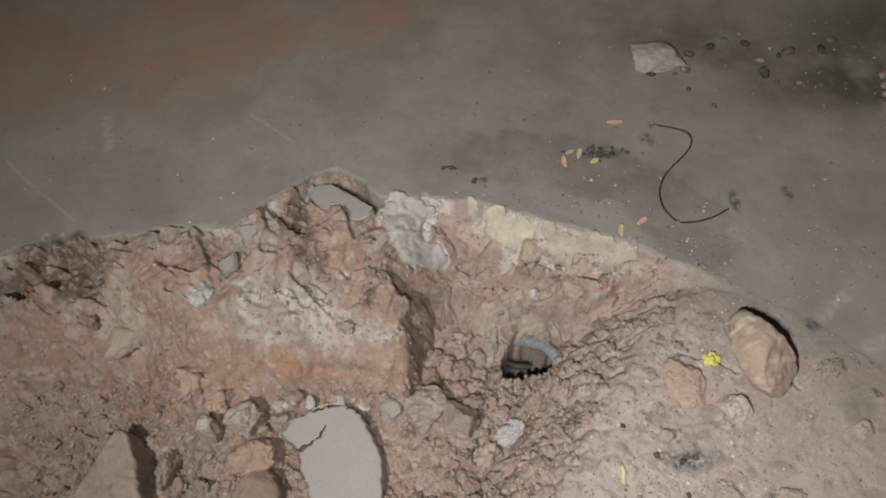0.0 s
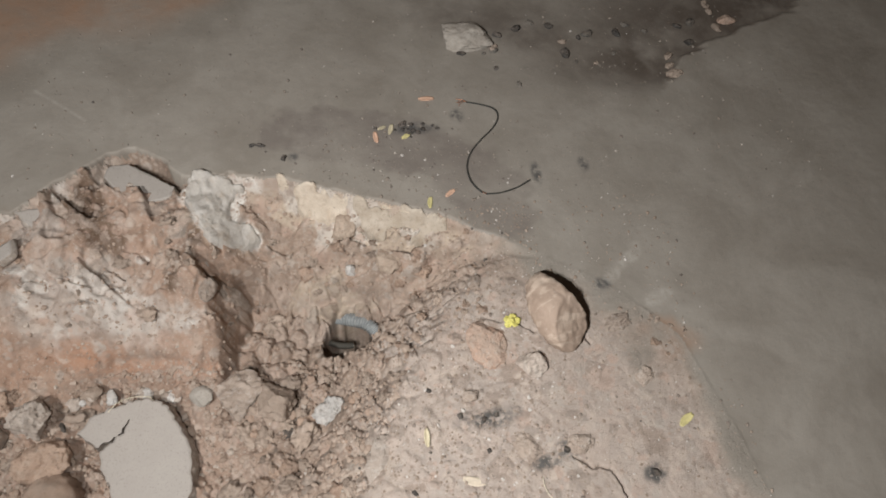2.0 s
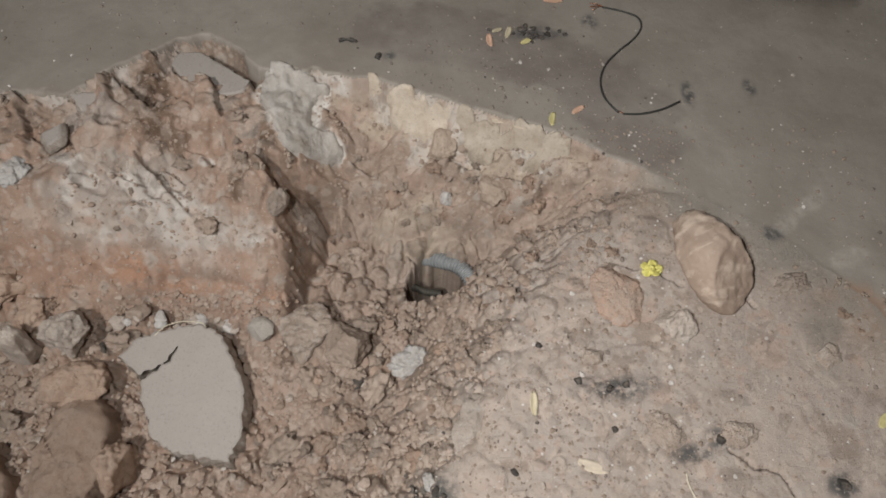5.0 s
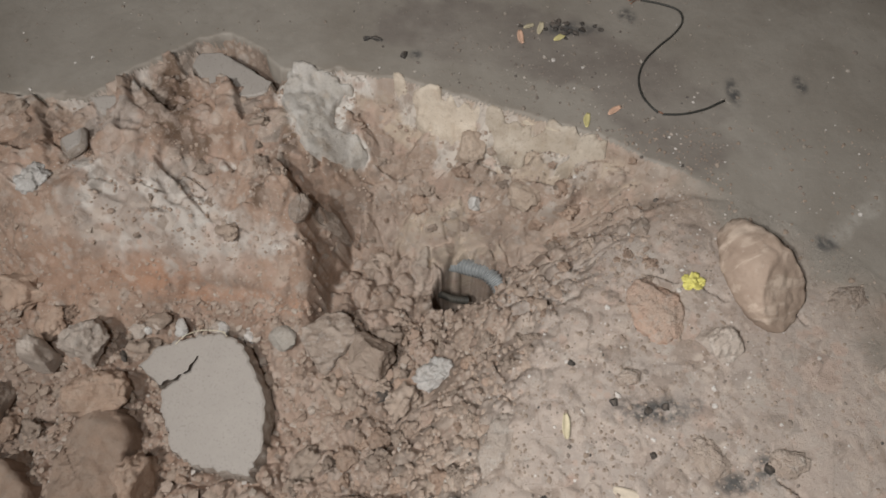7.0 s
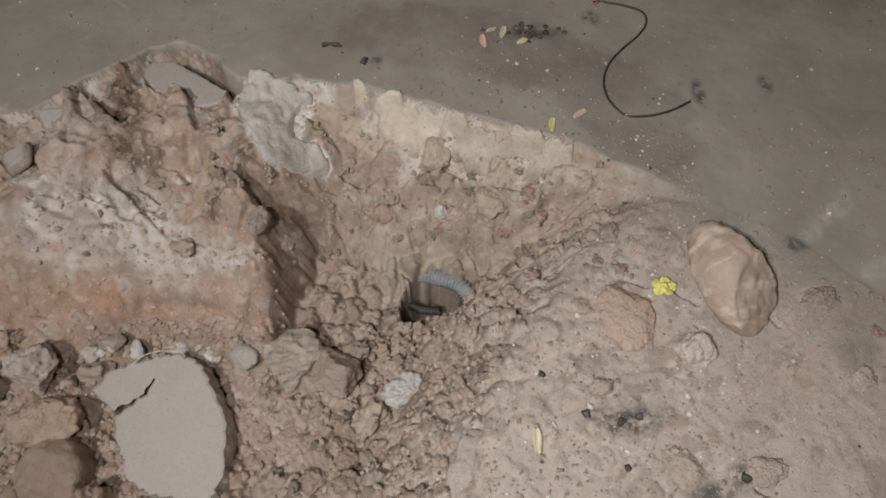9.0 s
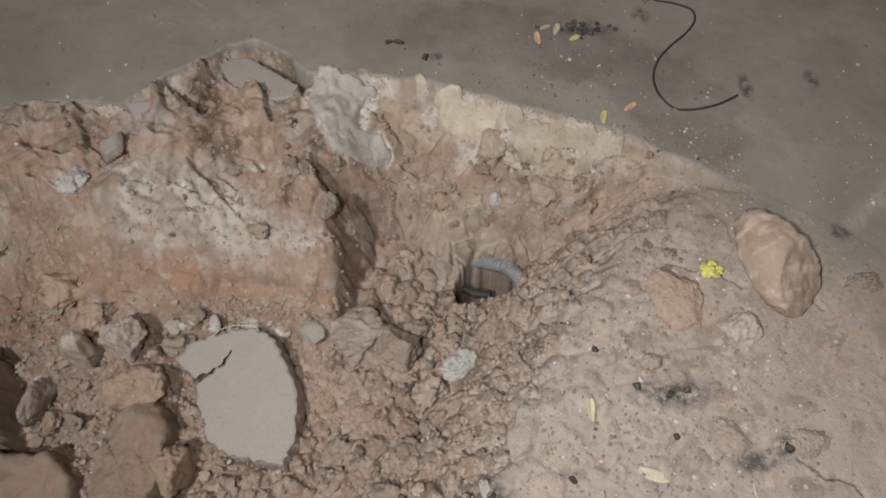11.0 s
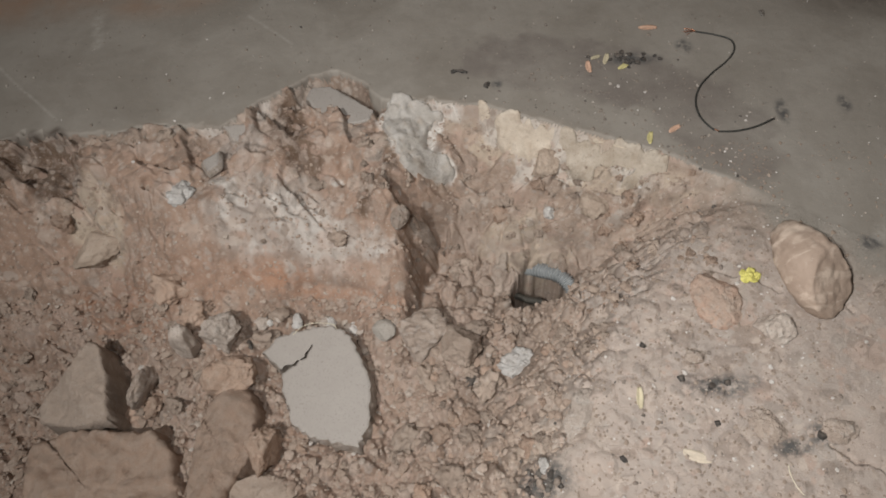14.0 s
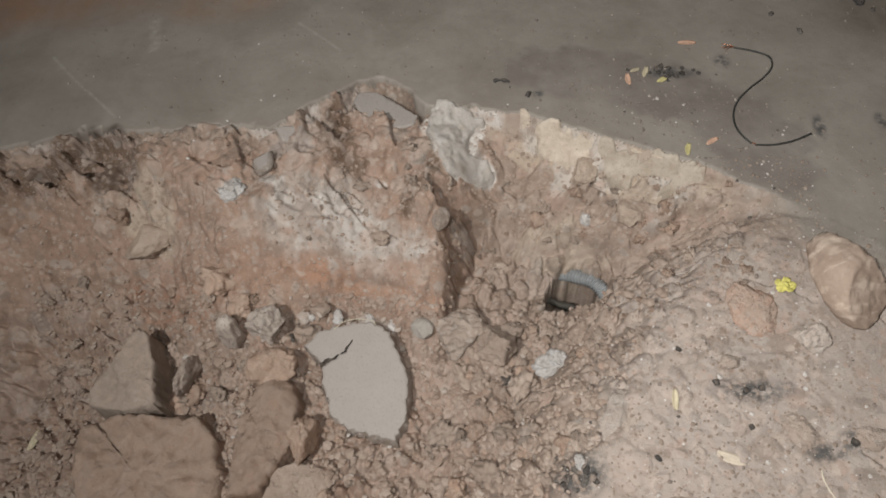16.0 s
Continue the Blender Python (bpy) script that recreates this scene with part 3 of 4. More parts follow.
    verts = np.stack([x.ravel(), y.ravel(), z.ravel()], 1)
    i = (np.arange(ny - 1)[:, None] * nx + np.arange(nx - 1)[None]).ravel()
    quads = np.stack([i, i + 1, i + nx + 1, i + nx], 1)
    solid = (s.ravel()[quads].mean(1) < 0.004)
    for name, keep, mat in (("floor", solid, CONCRETE), ("ground", ~solid, EARTH)):
        q = quads[keep]
        used, local = np.unique(q, return_inverse=True)
        local = local.reshape(-1)
        me = bpy.data.meshes.new(name)
        me.vertices.add(len(used))
        me.vertices.foreach_set("co", verts[used].ravel())
        me.loops.add(len(local))
        me.loops.foreach_set("vertex_index", local)
        me.polygons.add(len(q))
        me.polygons.foreach_set("loop_start", np.arange(0, len(local), 4))
        me.polygons.foreach_set("use_smooth", np.ones(len(q), bool))
        for key, w in weights.items():
            me.attributes.new(key, "FLOAT", "POINT").data.foreach_set("value", w.ravel()[used].astype(np.float32))
        me.update(calc_edges=True)
        me.materials.append(mat)
        ob = new(name, me)
        if name == "floor":
            tagged(ob, "smooth dusty grey concrete floor with a broken edge", "floor", kind="structure")
        else:
            tagged(ob, "dug-out trench of loose reddish brown earth", "ground", kind="structure")


# Ragged outlines and ovals of pigment (centre, half sizes, turn)
WHITE_FOOT = ((-0.17, 1.03), (-0.02, 0.93), (-0.019, 0.895), (-0.057, 0.89), (-0.107, 0.89), (-0.150, 0.94))
BAND = ((0.059, 1.028), (0.136, 1.008), (0.224, 0.962), (0.333, 0.918), (0.449, 0.875), (0.444, 0.857), (0.370, 0.864), (0.326, 0.893), (0.293, 0.868), (0.226, 0.887), (0.157, 0.899), (0.163, 0.933), (0.112, 0.970), (0.090, 1.004))
TUFT = ((-0.497, 0.834), (-0.416, 0.885), (-0.328, 0.888), (-0.290, 0.834), (-0.193, 0.774), (-0.130, 0.720), (-0.283, 0.710), (-0.397, 0.703), (-0.487, 0.761))
SOAKED = ((-0.439, 1.054), (-0.381, 1.029), (-0.323, 0.954), (-0.281, 0.906), (-0.294, 0.870), (-0.363, 0.890), (-0.414, 0.926), (-0.450, 1.015))
RUST = ((-0.37, 0.682, 0.075, 0.030, -8), (-0.74, 0.63, 0.11, 0.055, -10), (-0.22, 0.655, 0.13, 0.022, -8))
SCRATCHES = (((-1.155, 1.226), (-1.051, 1.131), (-1.001, 1.092), (-0.910, 1.015)), ((-0.521, 1.350), (-0.449, 1.291), (-0.390, 1.239)))
SCUFFS = (((-0.916, 1.361), (-0.886, 1.264)), ((0.798, 0.674), (0.892, 0.740)), ((0.875, 0.60), (0.93, 0.615)))
CLAY = ((0.88, 0.51, 0.075, 0.05, -10), (-0.37, 0.67, 0.11, 0.035, -14), (-0.79, 0.65, 0.09, 0.06, 0), (-0.20, 0.63, 0.12, 0.035, 0), (-0.55, 0.66, 0.14, 0.05, 10))
SANDY = ((0.15, 0.81, 0.07, 0.035, 15), (0.20, 0.285, 0.07, 0.06, 0, 1.2), (0.235, 0.345, 0.06, 0.05, 0, 1.2), (0.25, 0.915, 0.26, 0.035, -22), (0.15, 0.80, 0.10, 0.03, -15), (-0.80, 0.80, 0.06, 0.07, 20))
GREY = ((0.3, 1.12, 0.30, 0.09, -15), (0.55, 0.95, 0.10, 0.16, 30), (0.42, 0.36, 0.16, 0.12, 0), (-0.45, 0.94, 0.06, 0.04, 0), (0.40, 0.62, 0.14, 0.05, 0))
# First oval: darker colour round the hollow at the left end.
# Last oval: shade in the hollow right of the pale tuft, painted as colour.
DAMP_SHADE = ((-0.92, 0.905, 0.12, 0.07, -10), (-0.36, 1.0, 0.035, 0.09, 10), (-0.16, 0.86, 0.03, 0.08, -30))
ASH = ((0.157, 0.242, 0.042, 0.034), (0.46, 0.392, 0.055, 0.018), (0.55, 0.285, 0.03, 0.015), (0.60, 0.305, 0.02, 0.016), (0.765, 0.236, 0.024, 0.018), (0.41, 1.15, 0.055, 0.018), (0.53, 1.19, 0.016, 0.022), (0.70, 0.985, 0.012, 0.03), (0.83, 1.0, 0.012, 0.02), (0.78, 0.66, 0.02, 0.014), (0.10, 1.085, 0.012, 0.012))
LIME = ((0.0, 1.026, 0.026, 0.009, -12), (-0.578, 0.808, 0.03, 0.028, 0), (-0.02, 1.04, 0.03, 0.012, -10), (-0.255, 0.872, 0.016, 0.014, 0), (-0.43, 1.04, 0.014, 0.05, 0))
ground_sheet()


# ---- unseen plain walls and ceiling, added to close the place ----
def wall(name, x0, x1, y0, y1, z0, z1, label, mat):
    bm = bmesh.new()
    bmesh.ops.create_cube(bm, size=1.0)
    for v in bm.verts:
        v.co = ((x0 + x1) / 2 + v.co.x * (x1 - x0), (y0 + y1) / 2 + v.co.y * (y1 - y0), (z0 + z1) / 2 + v.co.z * (z1 - z0))
    me = bpy.data.meshes.new(name)
    bm.to_mesh(me)
    bm.free()
    me.materials.append(mat)
    tagged(new(name, me), label, "ceiling" if name == "ceiling" else "wall", kind="structure")


wall("unseen_wall_north", -4.0, 4.0, 3.6, 3.8, -0.1, 2.8, "unseen plain plastered wall, added to close the place", PLASTER)
wall("unseen_wall_south", -4.0, 4.0, -2.8, -2.6, -0.1, 2.8, "unseen plain plastered wall, added to close the place", PLASTER)
wall("unseen_wall_east", 4.0, 4.2, -2.8, 3.8, -0.1, 2.8, "unseen plain plastered wall, added to close the place", PLASTER)
wall("unseen_wall_west", -4.2, -4.0, -2.8, 3.8, -0.1, 2.8, "unseen plain plastered wall, added to close the place", PLASTER)
wall("ceiling", -4.2, 4.2, -2.8, 3.8, 2.803, 2.95, "unseen plain plastered ceiling, added to close the place", PLASTER)


# ---- builders ----
def part(name, bm, mat, parent=None, label="", smooth_faces=True):
    me = bpy.data.meshes.new(name)
    bm.normal_update()
    for f in bm.faces:
        f.smooth = smooth_faces
    bm.to_mesh(me)
    bm.free()
    for k in mat if isinstance(mat, (list, tuple)) else (mat,):
        me.materials.append(k)
    ob = new(name, me)
    ob.parent = parent
    if label:
        ob["label"] = label
    return ob


def rock_bm(rx, ry, rz, seed, cuts=9, rough=0.14, level=4):
    """A broken stone: a ball cut by random planes, with lumps of two sizes and a flattened foot."""
    rnd = random.Random(seed)
    bm = bmesh.new()
    bmesh.ops.create_icosphere(bm, subdivisions=level, radius=1.0)
    planes = []
    for _ in range(cuts):
        v = Vector((rnd.gauss(0, 1), rnd.gauss(0, 1), rnd.gauss(0, 0.8)))
        planes.append((v.normalized(), rnd.uniform(0.55, 0.88)))
    off = Vector((seed * 3.7, seed * 1.3, seed * 2.1))
    for v in bm.verts:
        p = v.co.copy()
        for axis, far in planes:
            d = p.dot(axis) - far
            if d > 0:
                p -= axis * d * 0.95
        k = noise.fractal(p * 1.7 + off, 0.9, 2.1, 3) * rough + noise.fractal(p * 4 + off, 0.35, 2.1, 5) * (0.025 + rough * 0.28)
        p *= 1 + k
        if p.z < -0.45:
            p.z = -0.45 + (p.z + 0.45) * 0.2
        v.co = Vector((p.x * rx, p.y * ry, p.z * rz))
    return bm


def level_at(x, y):
    return float(height(np.array([x]), np.array([y]))[0])


def stone(name, label, x, y, rx, ry, rz, mat, seed, turn=0.0, lift=0.25, cuts=9, rough=0.14, category="stone", group="", tip=0.0, level=5):
    """A stone bedded in the ground at x, y; lift: how far its middle stands over the ground, in parts of its height."""
    ob = part(name, rock_bm(rx, ry, rz, seed, cuts, rough, level), mat)
    ob.matrix_basis = pose(x, y, level_at(x, y) + lift * rz, tip, 0, turn)
    return tagged(ob, label, category, group)


def ragged(outline, step=0.006, wobble=0.003, seed=1):
    """The outline with more points and a broken, uneven line."""
    out = []
    for (ax, ay), (bx, by) in zip(outline, outline[1:] + outline[:1]):
        k = max(1, int(math.hypot(bx - ax, by - ay) / step))
        for i in range(k):
            x, y = ax + (bx - ax) * i / k, ay + (by - ay) * i / k
            v = Vector((x * 90, y * 90, seed))
            w = Vector((x * 300, y * 300, seed))
            out.append((x + wobble * (noise.noise(v) + 0.6 * noise.noise(w)), y + wobble * (noise.noise(v + Vector((9, 9, 9))) + 0.6 * noise.noise(w + Vector((5, 5, 5))))))
    return out


def slab_piece(name, label, outline, top, thick, seed, wobble=0.003, category="slab fragment"):
    """A flat broken piece of floor: a smooth face, and rough sides that spread downwards. top(x, y): the face's height."""
    ring = ragged(list(outline), 0.006, wobble, seed)
    cx, cy = sum(p[0] for p in ring) / len(ring), sum(p[1] for p in ring) / len(ring)
    root = tagged(new(name), label, category)
    root.location = (cx, cy, top(cx, cy) - thick)
    for kind, mat in (("face", SCREED), ("broken_side", BROKEN)):
        bm = bmesh.new()
        rings = []
        for shrink, drop in ((0.0045, 0.0), (0.0, 0.0022)) if kind == "face" else ((0.0, 0.0022), (-0.003, 0.3), (-0.008, 0.65), (-0.005, 1.0)):
            row = []
            for k, (x, y) in enumerate(ring):
                r = math.hypot(x - cx, y - cy)
                f = 1 - shrink / r
                jig = 0.004 * noise.noise(Vector((k * 0.31, drop * 9, seed))) if kind != "face" and drop > 0.01 else 0.0
                f += jig / r
                h = top(x, y) - (drop if drop < 0.01 else drop * thick) - (top(cx, cy) - thick)
                row.append(bm.verts.new(((x - cx) * f, (y - cy) * f, h)))
            rings.append(row)
        for a, b in zip(rings, rings[1:]):
            for k in range(len(a)):
                j = (k + 1) % len(a)
                bm.faces.new((a[k], b[k], b[j], a[j]))
        if kind == "face":
            cap = bm.faces.new(rings[0])
            bmesh.ops.triangulate(bm, faces=[cap])
        bmesh.ops.recalc_face_normals(bm, faces=bm.faces)
        if kind == "face" and sum(f.normal.z for f in bm.faces) < 0:
            bmesh.ops.reverse_faces(bm, faces=bm.faces)
        part(kind, bm, mat, root, "rough crumbling broken side" if kind != "face" else "smooth pale grey trowelled face", kind != "face")
    return root


def curve_points(points, per=8):
    """Points along a smooth line through those given."""
    p = [Vector(q) for q in points]
    p = [2 * p[0] - p[1]] + p + [2 * p[-1] - p[-2]]
    out = []
    for a, b, c, d in zip(p, p[1:], p[2:], p[3:]):
        for i in range(per):
            t = i / per
            out.append(0.5 * ((2 * b) + (c - a) * t + (2 * a - 5 * b + 4 * c - d) * t * t + (3 * b - a - 3 * c + d) * t ** 3))
    return out + [p[-2]]


def tube_bm(points, radius, sides=10, per=8):
    """A round bar along a smooth line; radius may be a function of the length along it."""
    bm = bmesh.new()
    line, rows, run = curve_points(points, per), [], 0.0
    for k, q in enumerate(line):
        ahead = (line[min(k + 1, len(line) - 1)] - line[max(k - 1, 0)]).normalized()
        side = ahead.cross(Vector((0, 0, 1)))
        side = side.normalized() if side.length > 0.01 else Vector((1, 0, 0))
        up = side.cross(ahead)
        run += (q - line[k - 1]).length if k else 0.0
        r = radius(run) if callable(radius) else radius
        rows.append([bm.verts.new(q + side * r * math.cos(a) + up * r * math.sin(a)) for a in (2 * math.pi * i / sides for i in range(sides))])
    for a, b in zip(rows, rows[1:]):
        for k in range(sides):
            bm.faces.new((a[k], a[(k + 1) % sides], b[(k + 1) % sides], b[k]))
    bm.faces.new(rows[0])
    bm.faces.new(rows[-1][::-1])
    bmesh.ops.recalc_face_normals(bm, faces=bm.faces)
    return bm


def leaf(name, label, x, y, long, wide, turn, mat, seed=1, curl=0.25, category="leaf"):
    """A small dry leaf lying on the ground, curled and with a mid rib."""
    bm = bmesh.new()
    rows = []
    for top in (1, 0):
        grid = []
        for i in range(11):
            t = i / 10
            w = wide * math.sin(math.pi * (0.07 + 0.86 * t)) ** 0.6
            row = []
            for j in range(5):
                u = j / 2 - 1
                z = curl * wide * (u * u) + 0.5 * curl * wide * math.cos(t * 5 + seed) - (0.0004 if j == 2 else 0) + (0.0006 if top else 0)
                row.append(bm.verts.new(((t - 0.5) * 2 * long, u * w + 0.1 * long * math.sin(3 * t + seed), z)))
            grid.append(row)
        for a, b in zip(grid, grid[1:]):
            for k in range(4):
                bm.faces.new((a[k], b[k], b[k + 1], a[k + 1]) if top else (a[k], a[k + 1], b[k + 1], b[k]))
        rows.append(grid)
    up, down = rows
    rim = lambda g: [r[0] for r in g] + g[-1][1:] + [r[4] for r in g[-2::-1]] + g[0][3:0:-1]
    a, b = rim(up), rim(down)
    for k in range(len(a)):
        j = (k + 1) % len(a)
        bm.faces.new((a[k], a[j], b[j], b[k]))
    bmesh.ops.recalc_face_normals(bm, faces=bm.faces)
    ob = part(name, bm, mat)
    ob.matrix_basis = pose(x, y, level_at(x, y) + 0.5 * curl * wide + 0.0012, 0, 0, turn)
    return tagged(ob, label, category)


def earth_block(name, label, outline, top, thick, mat, seed, relief=0.012, category="earth block"):
    """A broken block with an uneven flat top, steep crumbling sides and the given outline."""
    ring = ragged(list(outline), 0.006, 0.006, seed)
    cx, cy = sum(p[0] for p in ring) / len(ring), sum(p[1] for p in ring) / len(ring)
    base = top(cx, cy) - thick
    bm = bmesh.new()
    rows = []
    for f, drop in ((1.03, 1.0), (1.03, 0.6), (1.0, 0.25), (0.985, 0.08), (0.955, 0.02), *((1 - k / 24, 0.0) for k in range(2, 24))):
        row = []
        for x, y in ring:
            u, v = cx + (x - cx) * f, cy + (y - cy) * f
            h = noise.fractal(Vector((u * 13, v * 13, seed)), 0.85, 2.1, 4)
            j = 1 + (0.05 * noise.noise(Vector((u * 40, v * 40, drop * 4))) if drop > 0.05 else 0)
            row.append(bm.verts.new(((u - cx) * j, (v - cy) * j, top(u, v) - drop * thick - base + (relief * h if drop < 0.5 else 0))))
        rows.append(row)
    for a, b in zip(rows, rows[1:]):
        for k in range(len(a)):
            i = (k + 1) % len(a)
            bm.faces.new((a[k], a[i], b[i], b[k]))
    mid = bm.verts.new((0, 0, thick + relief * noise.fractal(Vector((cx * 11, cy * 11, seed)), 0.9, 2.1, 4)))
    for k in range(len(rows[-1])):
        bm.faces.new((rows[-1][k], rows[-1][(k + 1) % len(rows[-1])], mid))
    bmesh.ops.recalc_face_normals(bm, faces=bm.faces)
    ob = part(name, bm, mat)
    ob.location = (cx, cy, base)
    return tagged(ob, label, category)


# ---- broken pieces of the floor ----
PLATE = ((-0.415, 0.532), (-0.389, 0.563), (-0.355, 0.578), (-0.311, 0.590), (-0.267, 0.593), (-0.225, 0.572), (-0.201, 0.528), (-0.176, 0.476), (-0.170, 0.395), (-0.193, 0.341), (-0.238, 0.348), (-0.295, 0.362), (-0.332, 0.386), (-0.359, 0.454), (-0.366, 0.489), (-0.348, 0.502), (-0.318, 0.522), (-0.304, 0.554), (-0.309, 0.555), (-0.324, 0.528), (-0.351, 0.509), (-0.372, 0.501))
slab_piece("concrete_slab_fragment", "smooth grey concrete slab fragment with a crack, fallen into the trench", PLATE, lambda x, y: -0.231 + 0.14 * (y - 0.46), 0.055, 3, 0.006)
OVAL = ((-0.337, 1.072), (-0.325, 1.100), (-0.284, 1.103), (-0.228, 1.066), (-0.179, 1.029), (-0.184, 1.003), (-0.224, 0.992), (-0.263, 1.000), (-0.305, 1.029))
slab_piece("concrete_slab_fragment", "smooth grey oval floor fragment loosened from the broken edge", OVAL, lambda x, y: -0.010 + 0.06 * (y - 1.04), 0.034, 5, 0.003)
CHIP = ((-0.535, 0.884), (-0.501, 0.906), (-0.500, 0.874), (-0.520, 0.859))
slab_piece("concrete_slab_fragment", "small smooth grey floor chip lying in the broken edge", CHIP, lambda x, y: 0.004 + 0.2 * (y - 0.88), 0.02, 7, 0.0015)

def crust(name, label, outline, lift, mat, seed, category="lime crust", step=0.0035):
    """A thin hard crust that clings to the slope, a little proud of the earth, with a ragged outline."""
    xs = np.arange(min(p[0] for p in outline) - 0.02, max(p[0] for p in outline) + 0.02, step)
    ys = np.arange(min(p[1] for p in outline) - 0.02, max(p[1] for p in outline) + 0.02, step)
    x, y = np.meshgrid(xs, ys)
    gap, inside = along(x, y, outline, True)
    gap = np.where(inside, gap, -gap) + 0.012 * grain(x, y, 0.035, seed) + 0.008 * grain(x, y, 0.013, seed + 1)
    lumps = 0.0025 * grain(x, y, 0.05, seed + 2) + 0.004 * grain(x, y, 0.018, seed + 3) + 0.0025 * grain(x, y, 0.008, seed + 4)
    z = height(x, y, False) + lift * smooth(0.0, 0.006, gap) + lumps - 0.03 * smooth(0.0, -0.003, gap)
    cx, cy, low = float(xs.mean()), float(ys.mean()), float(z.min())
    bm = bmesh.new()
    made = {}
    for r, c in zip(*np.nonzero(gap[:-1, :-1] > -0.004)):
        ring = [(r, c), (r, c + 1), (r + 1, c + 1), (r + 1, c)]
        for k in ring:
            if k not in made:
                made[k] = bm.verts.new((float(x[k]) - cx, float(y[k]) - cy, float(z[k]) - low))
        bm.faces.new([made[k] for k in ring])
    rim = [e for e in bm.edges if e.is_boundary]
    foot = bmesh.ops.extrude_edge_only(bm, edges=rim)
    for v in foot["geom"]:
        if isinstance(v, bmesh.types.BMVert):
            v.co.z -= 0.02
    ob = part(name, bm, mat)
    ob.location = (cx, cy, low)
    return tagged(ob, label, category)


crust("lime_crust", "pale grey lime crust clinging to the broken edge", WHITE, 0.016, LIME_CRUST, 81)
crust("lime_crust", "cream lime crust along the broken edge", ((0.059, 1.028), (0.136, 1.008), (0.224, 0.962), (0.232, 0.925), (0.163, 0.933), (0.112, 0.970), (0.090, 1.004)), 0.007, SAND_CRUST, 82)
crust("lime_crust", "cream lime crust along the broken edge", ((0.236, 0.955), (0.333, 0.918), (0.449, 0.875), (0.444, 0.857), (0.370, 0.864), (0.326, 0.893), (0.293, 0.875), (0.246, 0.905)), 0.007, SAND_CRUST, 83)

crust("stone", "long pale mortar shard stuck in the trench wall", ((-0.163, 0.865), (-0.135, 0.860), (-0.068, 0.830), (-0.011, 0.846), (-0.028, 0.816), (-0.091, 0.800), (-0.144, 0.832)), 0.016, PALE_ROCK, 84, "stone")
slab_piece("concrete_slab_fragment", "small floor piece cracked off along the broken edge", ((-0.512, 0.985), (-0.455, 0.990), (-0.425, 0.935), (-0.470, 0.940)), lambda x, y: -0.003 + 0.12 * (y - 0.96), 0.02, 9, 0.004)

# ---- the large stones ----
stone("boulder", "large rounded buff stone with pale pink scrapes on the earth", 0.640, 0.590, 0.062, 0.094, 0.060, SCRAPED, 64, 14, 0.55, 5, 0.035, level=5)
stone("brick_piece", "worn pinkish red brick piece bedded in earth", 0.489, 0.550, 0.044, 0.058, 0.026, BRICK, 22, 10, -0.05, 7, 0.12, "brick", level=5)
stone("stone", "pale grey angular stone beside the brick piece", 0.567, 0.486, 0.034, 0.036, 0.024, PALE_BLOCK, 123, 25, 0.25, 16, 0.12)
stone("stone", "rough pale mortar rock lying in the trench", -0.069, 0.584, 0.072, 0.058, 0.055, PALE_ROCK, 24, 15, 0.5, 12)
stone("stone", "reddish mortar lump lying in the trench", 0.017, 0.545, 0.042, 0.052, 0.050, CLOD, 25, 40, 0.5, 10)
stone("lime_stone", "bright white lime stone on the crumbling bank", 0.138, 0.516, 0.038, 0.028, 0.026, LIME_ROCK, 26, 20, 0.45, 6, 0.28)
stone("stone", "flat dark grey pebble beside the slab fragment", -0.150, 0.580, 0.026, 0.026, 0.016, GREY_PALE, 27, 0, 0.5, 5, 0.06)
stone("earth_clod", "rounded earth clod at the foot of the trench wall", -0.490, 0.560, 0.042, 0.044, 0.050, PALE_BLOCK, 28, 0, 0.4, 6, 0.24)
stone("stone", "small white stone stuck in the trench wall", 0.214, 0.838, 0.013, 0.016, 0.018, LIME_ROCK, 29, 0, 0.3, 9)
stone("stone", "long pale mortar lump stuck in the trench wall", -0.112, 0.780, 0.020, 0.030, 0.026, PALE_ROCK, 30, -15, 0.3, 8)
stone("stone", "smooth round buff cobble stuck in the trench wall", 0.309, 0.836, 0.032, 0.034, 0.034, COBBLE, 31, 0, -0.15, 6, 0.16)
stone("stone", "rounded buff cobble in a hollow of the broken edge", 0.206, 0.922, 0.036, 0.032, 0.034, COBBLE, 32, 0, -0.2, 6, 0.16)
earth_block("earth_block", "large flat-topped block of brown earth in the trench", ((-0.902, 0.312), (-0.900, 0.342), (-0.821, 0.376), (-0.732, 0.374), (-0.627, 0.373), (-0.578, 0.323), (-0.551, 0.227), (-0.541, 0.148), (-0.70, 0.08), (-0.847, 0.137)), lambda x, y: -0.252 + 0.05 * (y - 0.3), 0.13, RED_CLOD, 33, 0.022)
earth_block("stone", "wedge-shaped grey brown stone leaning in the trench", ((-0.813, 0.565), (-0.778, 0.545), (-0.748, 0.450), (-0.730, 0.388), (-0.812, 0.375), (-0.900, 0.390), (-0.910, 0.425)), lambda x, y: -0.235 + 0.25 * (y - 0.45) - 0.15 * abs(x + 0.78), 0.14, GREY_ROCK, 34, 0.010, "stone")
stone("stone", "thin pale stone shard standing beside the wedge stone", -0.690, 0.475, 0.014, 0.060, 0.050, PALE_ROCK, 35, -14, 0.5, 8)
